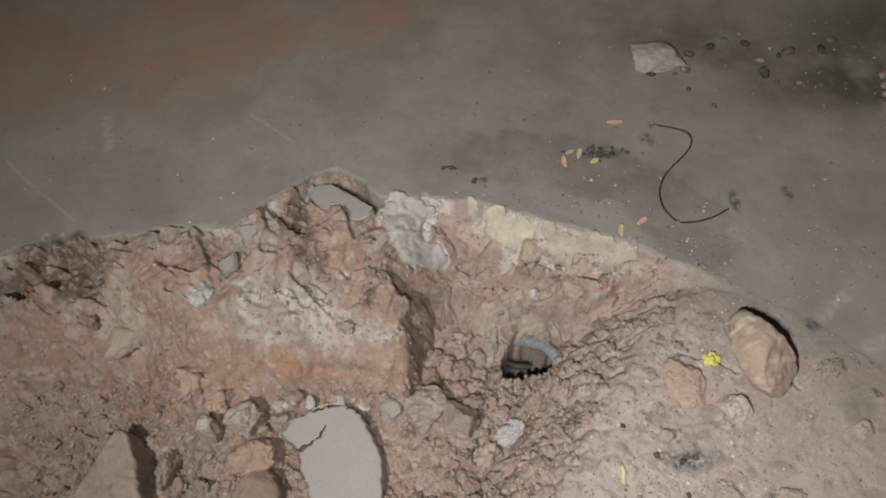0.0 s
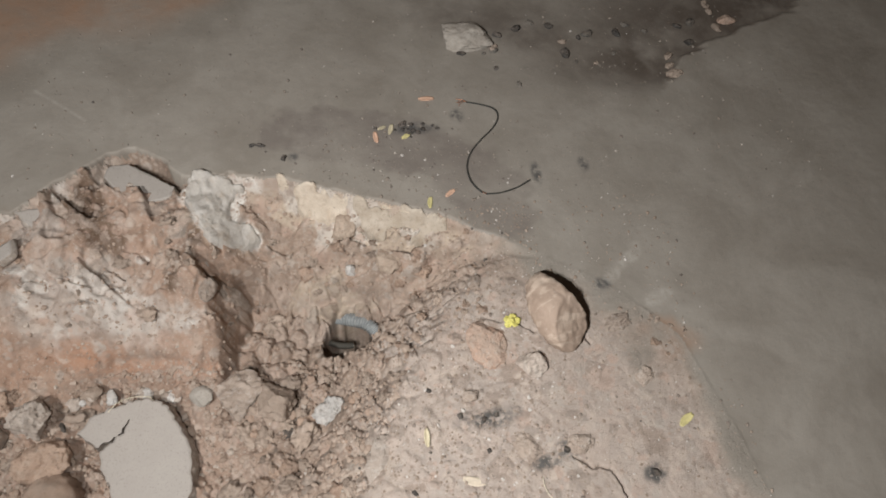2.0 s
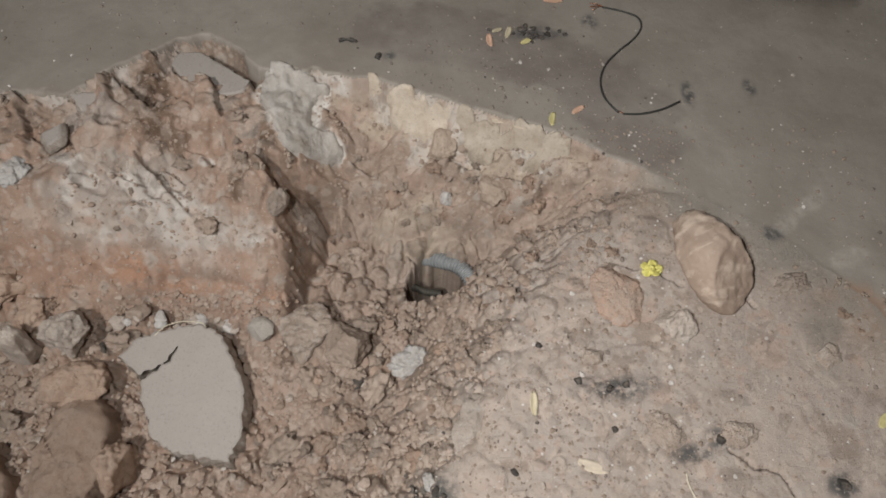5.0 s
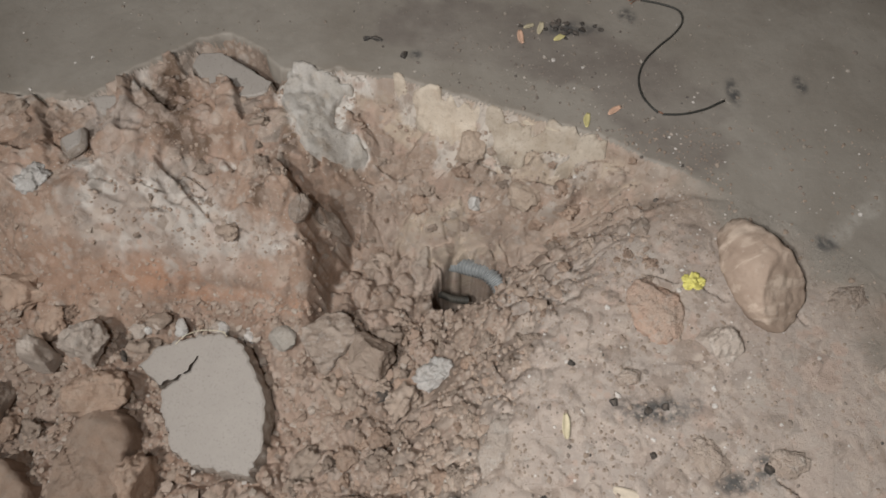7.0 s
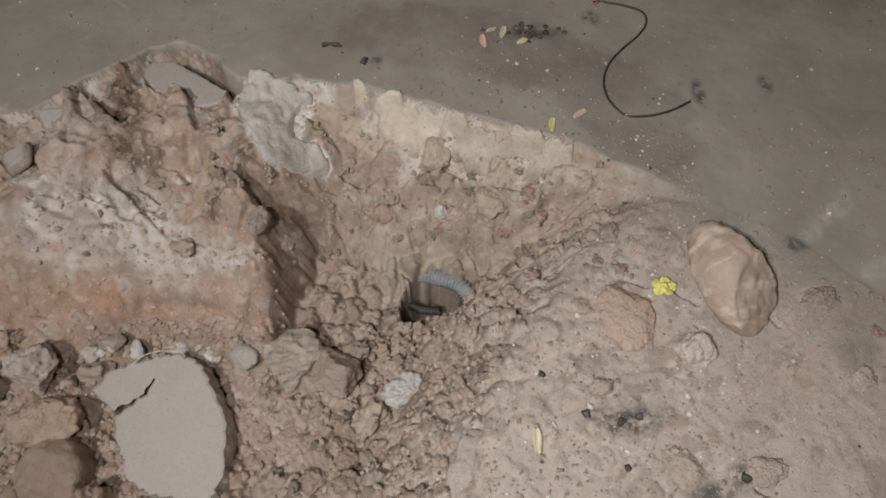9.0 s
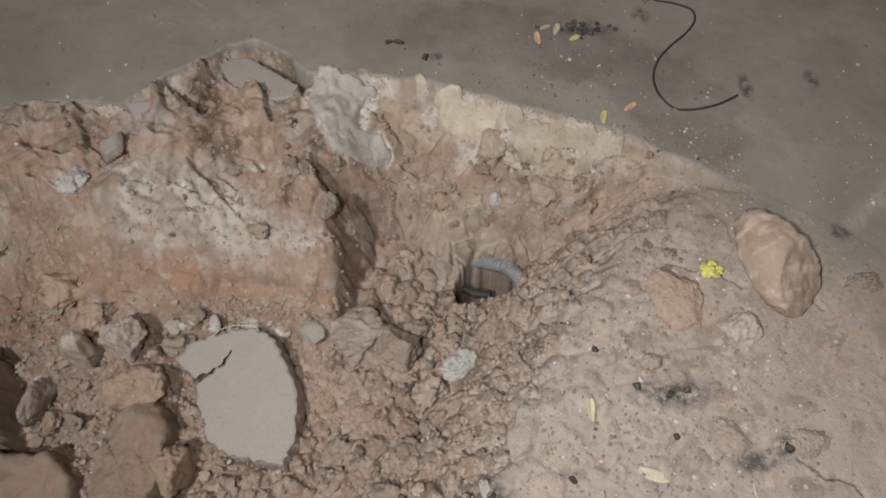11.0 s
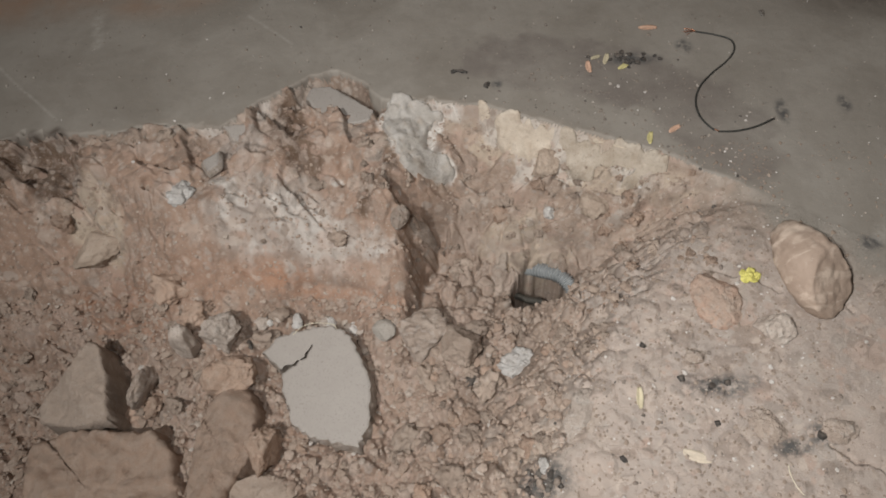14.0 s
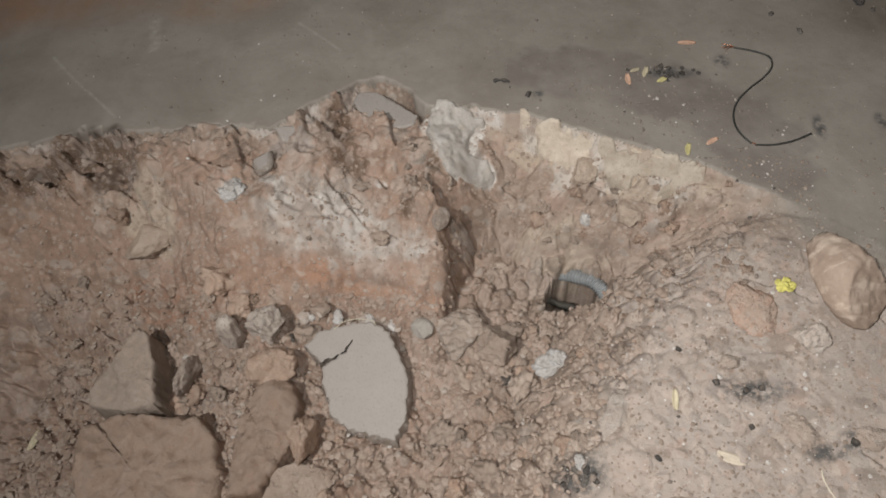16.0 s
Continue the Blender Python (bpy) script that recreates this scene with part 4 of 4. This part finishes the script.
earth_block("earth_clod", "long reddish brown earth clod beside the slab fragment", ((-0.517, 0.397), (-0.495, 0.434), (-0.459, 0.473), (-0.423, 0.448), (-0.402, 0.400), (-0.409, 0.307), (-0.448, 0.217), (-0.511, 0.205), (-0.526, 0.304)), lambda x, y: -0.205 - 0.25 * abs(x + 0.465) - 0.5 * max(0.0, y - 0.42), 0.10, RED_CLOD, 36, 0.016, "earth clod")
stone("earth_clod", "reddish brown earth clod leaning on a longer clod", -0.380, 0.325, 0.036, 0.050, 0.065, RED_CLOD, 37, 0, 0.5, 9, 0.2)
earth_block("earth_clod", "broken earth clod with a pale face in the trench", ((-0.445, 0.200), (-0.431, 0.266), (-0.387, 0.284), (-0.334, 0.280), (-0.314, 0.225), (-0.36, 0.16)), lambda x, y: -0.235 - 0.3 * (x + 0.4), 0.08, CLOD, 38, 0.014, "earth clod")
stone("stone", "small cone-shaped stone at the foot of the trench wall", -0.560, 0.535, 0.028, 0.032, 0.068, PALE_BLOCK, 39, 0, 0.5, 7, 0.1)
stone("earth_clod", "flat reddish clod beside the slab fragment", -0.480, 0.480, 0.058, 0.042, 0.060, RED_CLOD, 40, 10, 0.55, 8)
stone("lime_stone", "white lime lump in the trench wall", -0.577, 0.805, 0.034, 0.030, 0.022, LIME_ROCK, 41, 0, 0.0, 5, 0.3)
stone("stone", "pale angular rock sticking out of the trench wall", -0.815, 0.765, 0.075, 0.050, 0.045, COBBLE, 42, 40, -0.15, 8, 0.12)
stone("floor_stone", "flat grey stone lying on the dark worn floor", 0.600, 1.466, 0.095, 0.060, 0.032, GREY_PALE, 43, -10, 0.2, 12, 0.08)
stone("stone", "pale flat stone pressed into the earth", 0.346, 0.152, 0.032, 0.026, 0.016, PALE_ROCK, 44, 0, -0.25, 8, 0.2)
stone("stone", "buff stone pressed into the earth", 0.312, 0.200, 0.023, 0.022, 0.016, PALE_ROCK, 45, 0, -0.25, 8, 0.2)
stone("stone", "pale buff stone pressed into the earth", 0.531, 0.320, 0.034, 0.036, 0.015, PALE_ROCK, 46, 20, -0.25, 8, 0.2)
stone("stone", "pale flat stone half buried in earth", 0.627, 0.312, 0.034, 0.024, 0.014, PALE_ROCK, 47, -10, -0.25, 8, 0.2)
stone("brick_piece", "small orange brick crumb on the earth", 0.487, 0.163, 0.011, 0.011, 0.009, BRICK, 48, 0, 0.3, 8, category="brick")
stone("stone", "flat pale mortar rock on the edge of the bank", 0.235, 0.345, 0.036, 0.052, 0.020, PALE_BLOCK, 49, -25, -0.1, 9)
stone("stone", "small pale stone on the earth", 0.427, 0.440, 0.020, 0.015, 0.012, PALE_ROCK, 50, 0, 0.2, 9)
stone("stone", "grey flat stone beside the large buff stone", 0.790, 0.565, 0.042, 0.030, 0.014, PALE_ROCK, 51, 10, -0.25, 8, 0.2)
stone("stone", "small pale stone on the earth", 0.814, 0.432, 0.028, 0.024, 0.012, PALE_ROCK, 53, 0, -0.25, 8, 0.2)
stone("stone", "pale stone at the end of the broken edge", 0.486, 0.703, 0.021, 0.025, 0.014, PALE_ROCK, 54, 0, 0.2, 9)
stone("lime_stone", "white stone on the ash patch", 0.164, 0.262, 0.011, 0.016, 0.012, LIME_ROCK, 55, 0, 0.4, 9)
stone("brick_piece", "small red brick piece on the dark worn floor", 1.454, 1.525, 0.034, 0.018, 0.016, BRICK, 56, 0, 0.3, 8, category="brick")
stone("stone", "small pale stone on the dark worn floor", 1.20, 1.30, 0.030, 0.016, 0.014, CLOD, 57, 0, 0.3, 8)
stone("dark_stone", "dark grey pebble on the earth", 0.418, 0.198, 0.014, 0.009, 0.008, DARK_STONE, 58, 0, 0.3, 8)

rnd = random.Random(3)
for k in range(16):
    t = k / 15
    s = rnd.uniform(0.009, 0.020)
    stone("stone", "pale crumbled mortar bit along the slab fragment", -0.435 + 0.22 * t + rnd.gauss(0, 0.006), 0.592 + 0.028 * math.sin(3.14 * t) + rnd.gauss(0, 0.007), s * 1.3, s, s * 0.8, PALE_BLOCK if k % 2 else LIME_ROCK if k % 4 else CLOD, 400 + k, 47 * k, 0.5, 9, 0.2, group="mortar bits", level=3)

# ---- black and burnt bits ----
stone("black_shard", "flat black shard lying in the trench", 0.033, 0.480, 0.018, 0.011, 0.006, COAL, 61, 30, 1.2, 8, category="shard")
for k, (x, y, a, b) in enumerate(((0.345, 0.464, 0.006, 0.006), (0.289, 0.270, 0.005, 0.008), (0.446, 0.326, 0.006, 0.006), (-0.443, 0.551, 0.014, 0.007), (0.078, 1.083, 0.008, 0.010), (0.447, 0.388, 0.008, 0.006), (0.475, 0.395, 0.007, 0.006), (0.40, 0.402, 0.009, 0.007), (0.765, 0.236, 0.012, 0.010), (0.60, 0.305, 0.008, 0.008))):
    stone("charcoal_bit", "small black charcoal bit on the ground", x, y, a, b, min(a, b) * 0.8, COAL, 70 + k, 40 * k, 0.3, 9, category="charcoal", group="charcoal bits", level=3)
rnd = random.Random(5)
for k in range(26):
    a, r = rnd.uniform(0, 6.28), 0.034 * math.sqrt(rnd.random())
    s = rnd.uniform(0.004, 0.009)
    stone("ash_lump", "grey ash lump on the edge of the bank", 0.157 + r * math.cos(a), 0.240 + 0.8 * r * math.sin(a), s, s * rnd.uniform(0.7, 1.2), s * 0.8, COAL if k % 3 == 0 else DARK_STONE if k % 3 == 1 else GREY_ROCK, 90 + k, 60 * k, 0.3, 8, category="ash", group="ash lumps", level=3)
for k in range(22):
    s = rnd.uniform(0.003, 0.007)
    stone("charcoal_bit", "small black charcoal bit on the floor", 0.405 + rnd.gauss(0, 0.026), 1.150 + rnd.gauss(0, 0.010), s * 1.3, s, s * 0.7, COAL, 120 + k, 50 * k, 0.3, 8, category="charcoal", group="charcoal bits", level=3)
for k in range(30):
    s = rnd.uniform(0.006, 0.016)
    x = rnd.uniform(0.55, 1.45)
    stone("rubble_bit", "small dark rubble bit on the worn floor", x, rnd.uniform(1.30, 1.55) + 0.12 * (x - 0.9), s * 1.5, s, s * 0.6, (COAL, DARK_STONE, GREY_ROCK)[k % 3], 150 + k, 50 * k, 0.2, 8, category="rubble", group="dark rubble bits", level=3)
stick = part("stick", tube_bm(((-0.018, 0, 0), (-0.006, 0.003, 0.001), (0.008, 0.001, 0.001), (0.019, -0.003, 0)), lambda s: 0.0035 + 0.0012 * math.sin(s * 300), 8, 5), COAL)
stick.location = (0.015, 1.125, 0.003)
tagged(stick, "short dark stick lying on the concrete floor", "stick")

# ---- wire, hose, leaves ----
wire = tagged(new("electric_wire"), "black sheathed electric wire bent in an S on the floor", "wire")
wire.location = (0.58, 1.05, 0.0)
WIRE = ((0.562, 1.231), (0.601, 1.218), (0.634, 1.198), (0.636, 1.167), (0.612, 1.132), (0.575, 1.097), (0.543, 1.060), (0.526, 1.019), (0.525, 0.979), (0.535, 0.952), (0.549, 0.934))
TAIL = ((0.557, 0.930), (0.594, 0.929), (0.636, 0.939), (0.673, 0.957))
part("sheath", tube_bm([(x - 0.58, y - 1.05, 0.0028 + 0.0015 * math.sin(k * 0.9) ** 2) for k, (x, y) in enumerate(WIRE)], 0.0020, 10, 8), RUBBER, wire)
part("sheath", tube_bm([(x - 0.58, y - 1.05, 0.0028 + 0.002 * k) for k, (x, y) in enumerate(TAIL)], 0.0020, 10, 8), RUBBER, wire)
part("copper_core", tube_bm(((-0.031, -0.116, 0.006), (-0.028, -0.119, 0.007), (-0.023, -0.120, 0.0045)), 0.0012, 6, 5), COPPER, wire, "bare copper core at the break")
for k in range(5):
    part("copper_strand", tube_bm(((-0.017, 0.181, 0.0045), (-0.028, 0.184 + 0.002 * (k - 2), 0.004 + 0.002 * (k % 2)), (-0.040 - 0.003 * (k % 3), 0.183 + 0.006 * (k - 2), 0.002 + 0.003 * (k % 2))), 0.0007, 5, 5), COPPER, wire, "frayed copper strand")

hose = part("corrugated_hose", tube_bm(((0.135, 0.81, -0.355), (0.172, 0.788, -0.315), (0.208, 0.768, -0.296), (0.244, 0.750, -0.288), (0.270, 0.720, -0.294), (0.283, 0.683, -0.32), (0.288, 0.648, -0.37)), lambda s: 0.0165 + 0.0024 * math.sin(s * 2 * math.pi / 0.0075), 20, 40), HOSE)
dark_hose = part("corrugated_hose", tube_bm(((0.12, 0.775, -0.40), (0.145, 0.748, -0.385), (0.175, 0.735, -0.385), (0.205, 0.738, -0.40)), lambda s: 0.0085 + 0.0012 * math.sin(s * 2 * math.pi / 0.005), 16, 30), DARK_HOSE)
tagged(dark_hose, "thin black corrugated hose deep in the hole", "hose")
tagged(hose, "grey corrugated plastic hose buried in the hole", "hose")

leaf("dry_leaf", "dry pinkish leaflet on the concrete floor", 0.309, 1.129, 0.018, 0.0065, 100, LEAF_PINK, 1)
leaf("dry_leaf", "pale yellow leaflet beside the charcoal bits", 0.349, 1.153, 0.017, 0.0060, 80, LEAF_PALE, 2)
leaf("dry_leaf", "pale yellow leaflet bent beside the charcoal bits", 0.327, 1.158, 0.012, 0.0055, 20, LEAF_PALE, 5)
leaf("dry_leaf", "yellow green leaflet beside the charcoal bits", 0.385, 1.127, 0.013, 0.0065, 35, LEAF_YELLOW, 3)
leaf("dry_leaf", "dry pink leaflet on the concrete floor", 0.456, 1.250, 0.021, 0.0080, -5, LEAF_PINK, 4)
leaf("dry_leaf", "twisted yellow leaflet near the broken edge", 0.417, 0.918, 0.017, 0.0060, 75, LEAF_YELLOW, 6)
leaf("dry_leaf", "brown leaflet near the broken edge", 0.470, 0.940, 0.016, 0.0060, 35, LEAF_PINK, 6)
leaf("dry_leaf", "yellow oval leaflet on the concrete floor", 0.867, 0.328, 0.020, 0.0085, 35, LEAF_YELLOW, 7)
leaf("dry_leaf", "crumpled pale yellow leaf on the earth", 0.326, 0.368, 0.018, 0.0060, 95, LEAF_PALE, 8, 0.6)
leaf("dry_leaf", "dry yellow leaf among the clods in the trench", -1.06, 0.330, 0.024, 0.0095, 80, LEAF_PALE, 9, 0.4)
leaf("wood_chip", "flat pale wood chip on the earth", 0.406, 0.275, 0.023, 0.0090, -22, CARD, 10, 0.1, "chip")
leaf("lime_flake", "thin white lime flake on the broken edge", 0.314, 0.926, 0.013, 0.0070, -10, CARD, 11, 0.1, "flake")
leaf("lime_flake", "thin white lime flake on the broken edge", 0.359, 0.908, 0.018, 0.0075, -15, CARD, 12, 0.1, "flake")
straw = part("straw", tube_bm(((-0.004, 0.024, 0), (-0.006, 0.008, 0.004), (0.0, -0.010, 0.003), (0.009, -0.022, 0)), 0.0009, 6, 6), STRAW)
straw.location = (0.543, 0.236, level_at(0.543, 0.236) + 0.001)
tagged(straw, "thin pale straw lying on the earth", "straw")
root_fibre = part("root_fibre", tube_bm(((-0.05, -0.012, 0), (-0.03, 0.006, 0.004), (0.0, 0.014, 0.006), (0.035, 0.012, 0.003), (0.045, 0.004, 0)), 0.0008, 6, 6), STRAW)
root_fibre.location = (-0.30, 0.582, -0.213)
tagged(root_fibre, "thin pale root fibre on the slab fragment", "root")

flower = tagged(new("yellow_flower"), "crumpled bright yellow flower on the earth", "flower")
flower.location = (0.546, 0.588, level_at(0.546, 0.588) + 0.004)
for k in range(5):
    bm = bmesh.new()
    bmesh.ops.create_icosphere(bm, subdivisions=3, radius=1.0)
    for v in bm.verts:
        q = v.co.copy()
        w = noise.noise(q * 2.3 + Vector((k * 7, 3, 1)))
        v.co = Vector((0.011 * q.x * (1 + 0.4 * w), 0.0085 * q.y * (1 + 0.4 * w), 0.0022 * q.z + 0.004 * w + 0.003 * q.x * q.x))
    a = k * 1.257
    p = part("petal", bm, PETAL, flower)
    p.matrix_basis = pose(0.008 * math.cos(a), 0.006 * math.sin(a), 0.004 + 0.001 * k, 15 * math.sin(a), -15 * math.cos(a), k * 72)


# ---- loose clods and grit ----
CLOD_SHAPES = []
for k in range(10):
    ob = part("earth_clod", rock_bm(0.02, 0.018, 0.014, 300 + k, 8, 0.45, 4), CLOD if k % 3 else RED_CLOD)
    CLOD_SHAPES.append(ob.data)
    bpy.data.objects.remove(ob)


def clod(x, y, size, k, group, label="crumbly earth clod among the loose rubble", lift=0.12):
    ob = new("earth_clod", CLOD_SHAPES[k % len(CLOD_SHAPES)])
    ob.matrix_basis = pose(x, y, level_at(x, y) + lift * size, 20 * math.sin(k), 20 * math.cos(k), 77 * k) @ Matrix.Diagonal((size / 0.02, size / 0.02, size / 0.02, 1))
    return tagged(ob, label, "earth clod", group)


rnd = random.Random(11)
clear = lambda x, y: along(np.array([x]), np.array([y]), PLATE, True)[1][0] or along(np.array([x]), np.array([y]), PLATE, True)[0][0] < 0.02
made = 0
while made < 150:
    x, y = rnd.uniform(-0.62, 0.32), rnd.uniform(0.10, 0.62)
    h = float(height(np.array([x]), np.array([y]), False)[0])
    if h > -0.045 or math.hypot(x - 0.2, y - 0.70) < 0.09 or clear(x, y) or (-0.16 < x < -0.06 and y > 0.38):
        continue
    clod(x, y, min(0.034, 0.007 * math.exp(abs(rnd.gauss(0, 0.75)))), made, "loose clods in the trench")
    made += 1
made = 0
while made < 50:
    x, y = rnd.uniform(-1.1, -0.6), rnd.uniform(0.15, 0.68)
    clod(x, y, min(0.05, 0.010 * math.exp(abs(rnd.gauss(0, 0.8)))), made + 3, "loose clods in the trench")
    made += 1
made = 0
while made < 68:
    x, y = (rnd.uniform(-0.95, 0.50), rnd.uniform(0.68, 1.03)) if made < 24 else (rnd.uniform(-0.30, 0.50), rnd.gauss(0.83, 0.05))
    h = float(height(np.array([x]), np.array([y]), False)[0])
    if h > -0.012 or math.hypot(x - 0.2, y - 0.72) < 0.09 or -0.18 < x < 0.02 and y > 0.9:
        continue
    clod(x, y, min(0.026, 0.0065 * math.exp(abs(rnd.gauss(0, 0.7)))), made + 5, "clods stuck in the trench wall", "small crumbly clod stuck in the trench wall", -0.2)
    made += 1

for k in range(18):
    clod(rnd.uniform(0.34, 0.52), rnd.uniform(0.60, 0.76), 0.006 * math.exp(abs(rnd.gauss(0, 0.7))), k + 2, "clods at the end of the broken edge", "small pale clod bedded where the broken edge ends", -0.25)
for k in range(10):
    clod(0.80 + 0.14 * rnd.random(), 0.455 + 0.11 * rnd.random(), 0.004 * math.exp(abs(rnd.gauss(0, 0.6))), k + 9, "crumbs beside the boulder", "small crumbly brown clod beside the large stone", -0.2)


def scatter(name, label, count, seed, area, size, test, mat):
    """Countless small broken bits on the ground, in one mesh."""
    rnd = np.random.RandomState(seed)
    x, y = rnd.uniform(area[0], area[1], count * 4), rnd.uniform(area[2], area[3], count * 4)
    h = height(x, y)
    keep = test(x, y, h, rnd)
    x, y, h = x[keep][:count], y[keep][:count], h[keep][:count]
    n = len(x)
    ball = bmesh.new()
    bmesh.ops.create_icosphere(ball, subdivisions=1, radius=1.0)
    base, tris = np.array([v.co for v in ball.verts]), np.array([[v.index for v in f.verts] for f in ball.faces])
    ball.free()
    k = len(base)
    s = np.minimum(size * np.exp(np.abs(rnd.normal(0, 0.65, n))), size * 4.5)
    v = base[None] * (1 + 0.30 * rnd.uniform(-1, 1, (n, k, 1))) * rnd.uniform(0.7, 1.2, (n, 1, 3))
    a = rnd.uniform(0, 6.283, n)
    c, w = np.cos(a)[:, None], np.sin(a)[:, None]
    v = np.stack([v[..., 0] * c - v[..., 1] * w, v[..., 0] * w + v[..., 1] * c, v[..., 2] * 0.75], 2) * s[:, None, None]
    v += np.stack([x, y, h + 0.2 * s], 1)[:, None]
    f = tris[None] + k * np.arange(n)[:, None, None]
    me = bpy.data.meshes.new(name)
    me.from_pydata(v.reshape(-1, 3).tolist(), [], f.reshape(-1, 3).tolist())
    me.materials.append(mat)
    tagged(new(name, me), label, "gravel", kind="stuff")


scatter("floor_grit", "fine mixed grit and specks on the concrete floor", 3600, 1, (-1.1, 1.5, 0.85, 1.6), 0.0010, lambda x, y, h, r: (h > -0.02) & (r.rand(len(x)) < 0.11 + 0.85 * np.exp(-((x - 0.38) / 0.22) ** 2 - ((y - 1.02) / 0.13) ** 2)), FLOOR_GRIT)
scatter("earth_grit", "loose grit and small stones on the trodden earth", 5200, 2, (0.05, 1.0, 0.02, 0.9), 0.0010, lambda x, y, h, r: (h > -0.12) & (r.rand(len(x)) < 0.25 + 0.7 * (x < 0.65)), GRIT)
scatter("trench_crumbs", "loose crumbs of earth in the trench", 7500, 3, (-1.1, 0.35, 0.05, 0.66), 0.0025, lambda x, y, h, r: ((h < -0.19) | (x > 0.02) & (h < -0.05)) & ~along(x, y, PLATE, True)[1], CRUMB)
scatter("wall_crumbs", "fine crumbs of earth caught on the trench wall", 3200, 4, (-1.1, 0.5, 0.60, 1.05), 0.0014, lambda x, y, h, r: (h < -0.012) & (h > -0.24) & ~along(x, y, DARK_END, True)[1] & ~along(x, y, SLIT, True)[1], CRUMB)
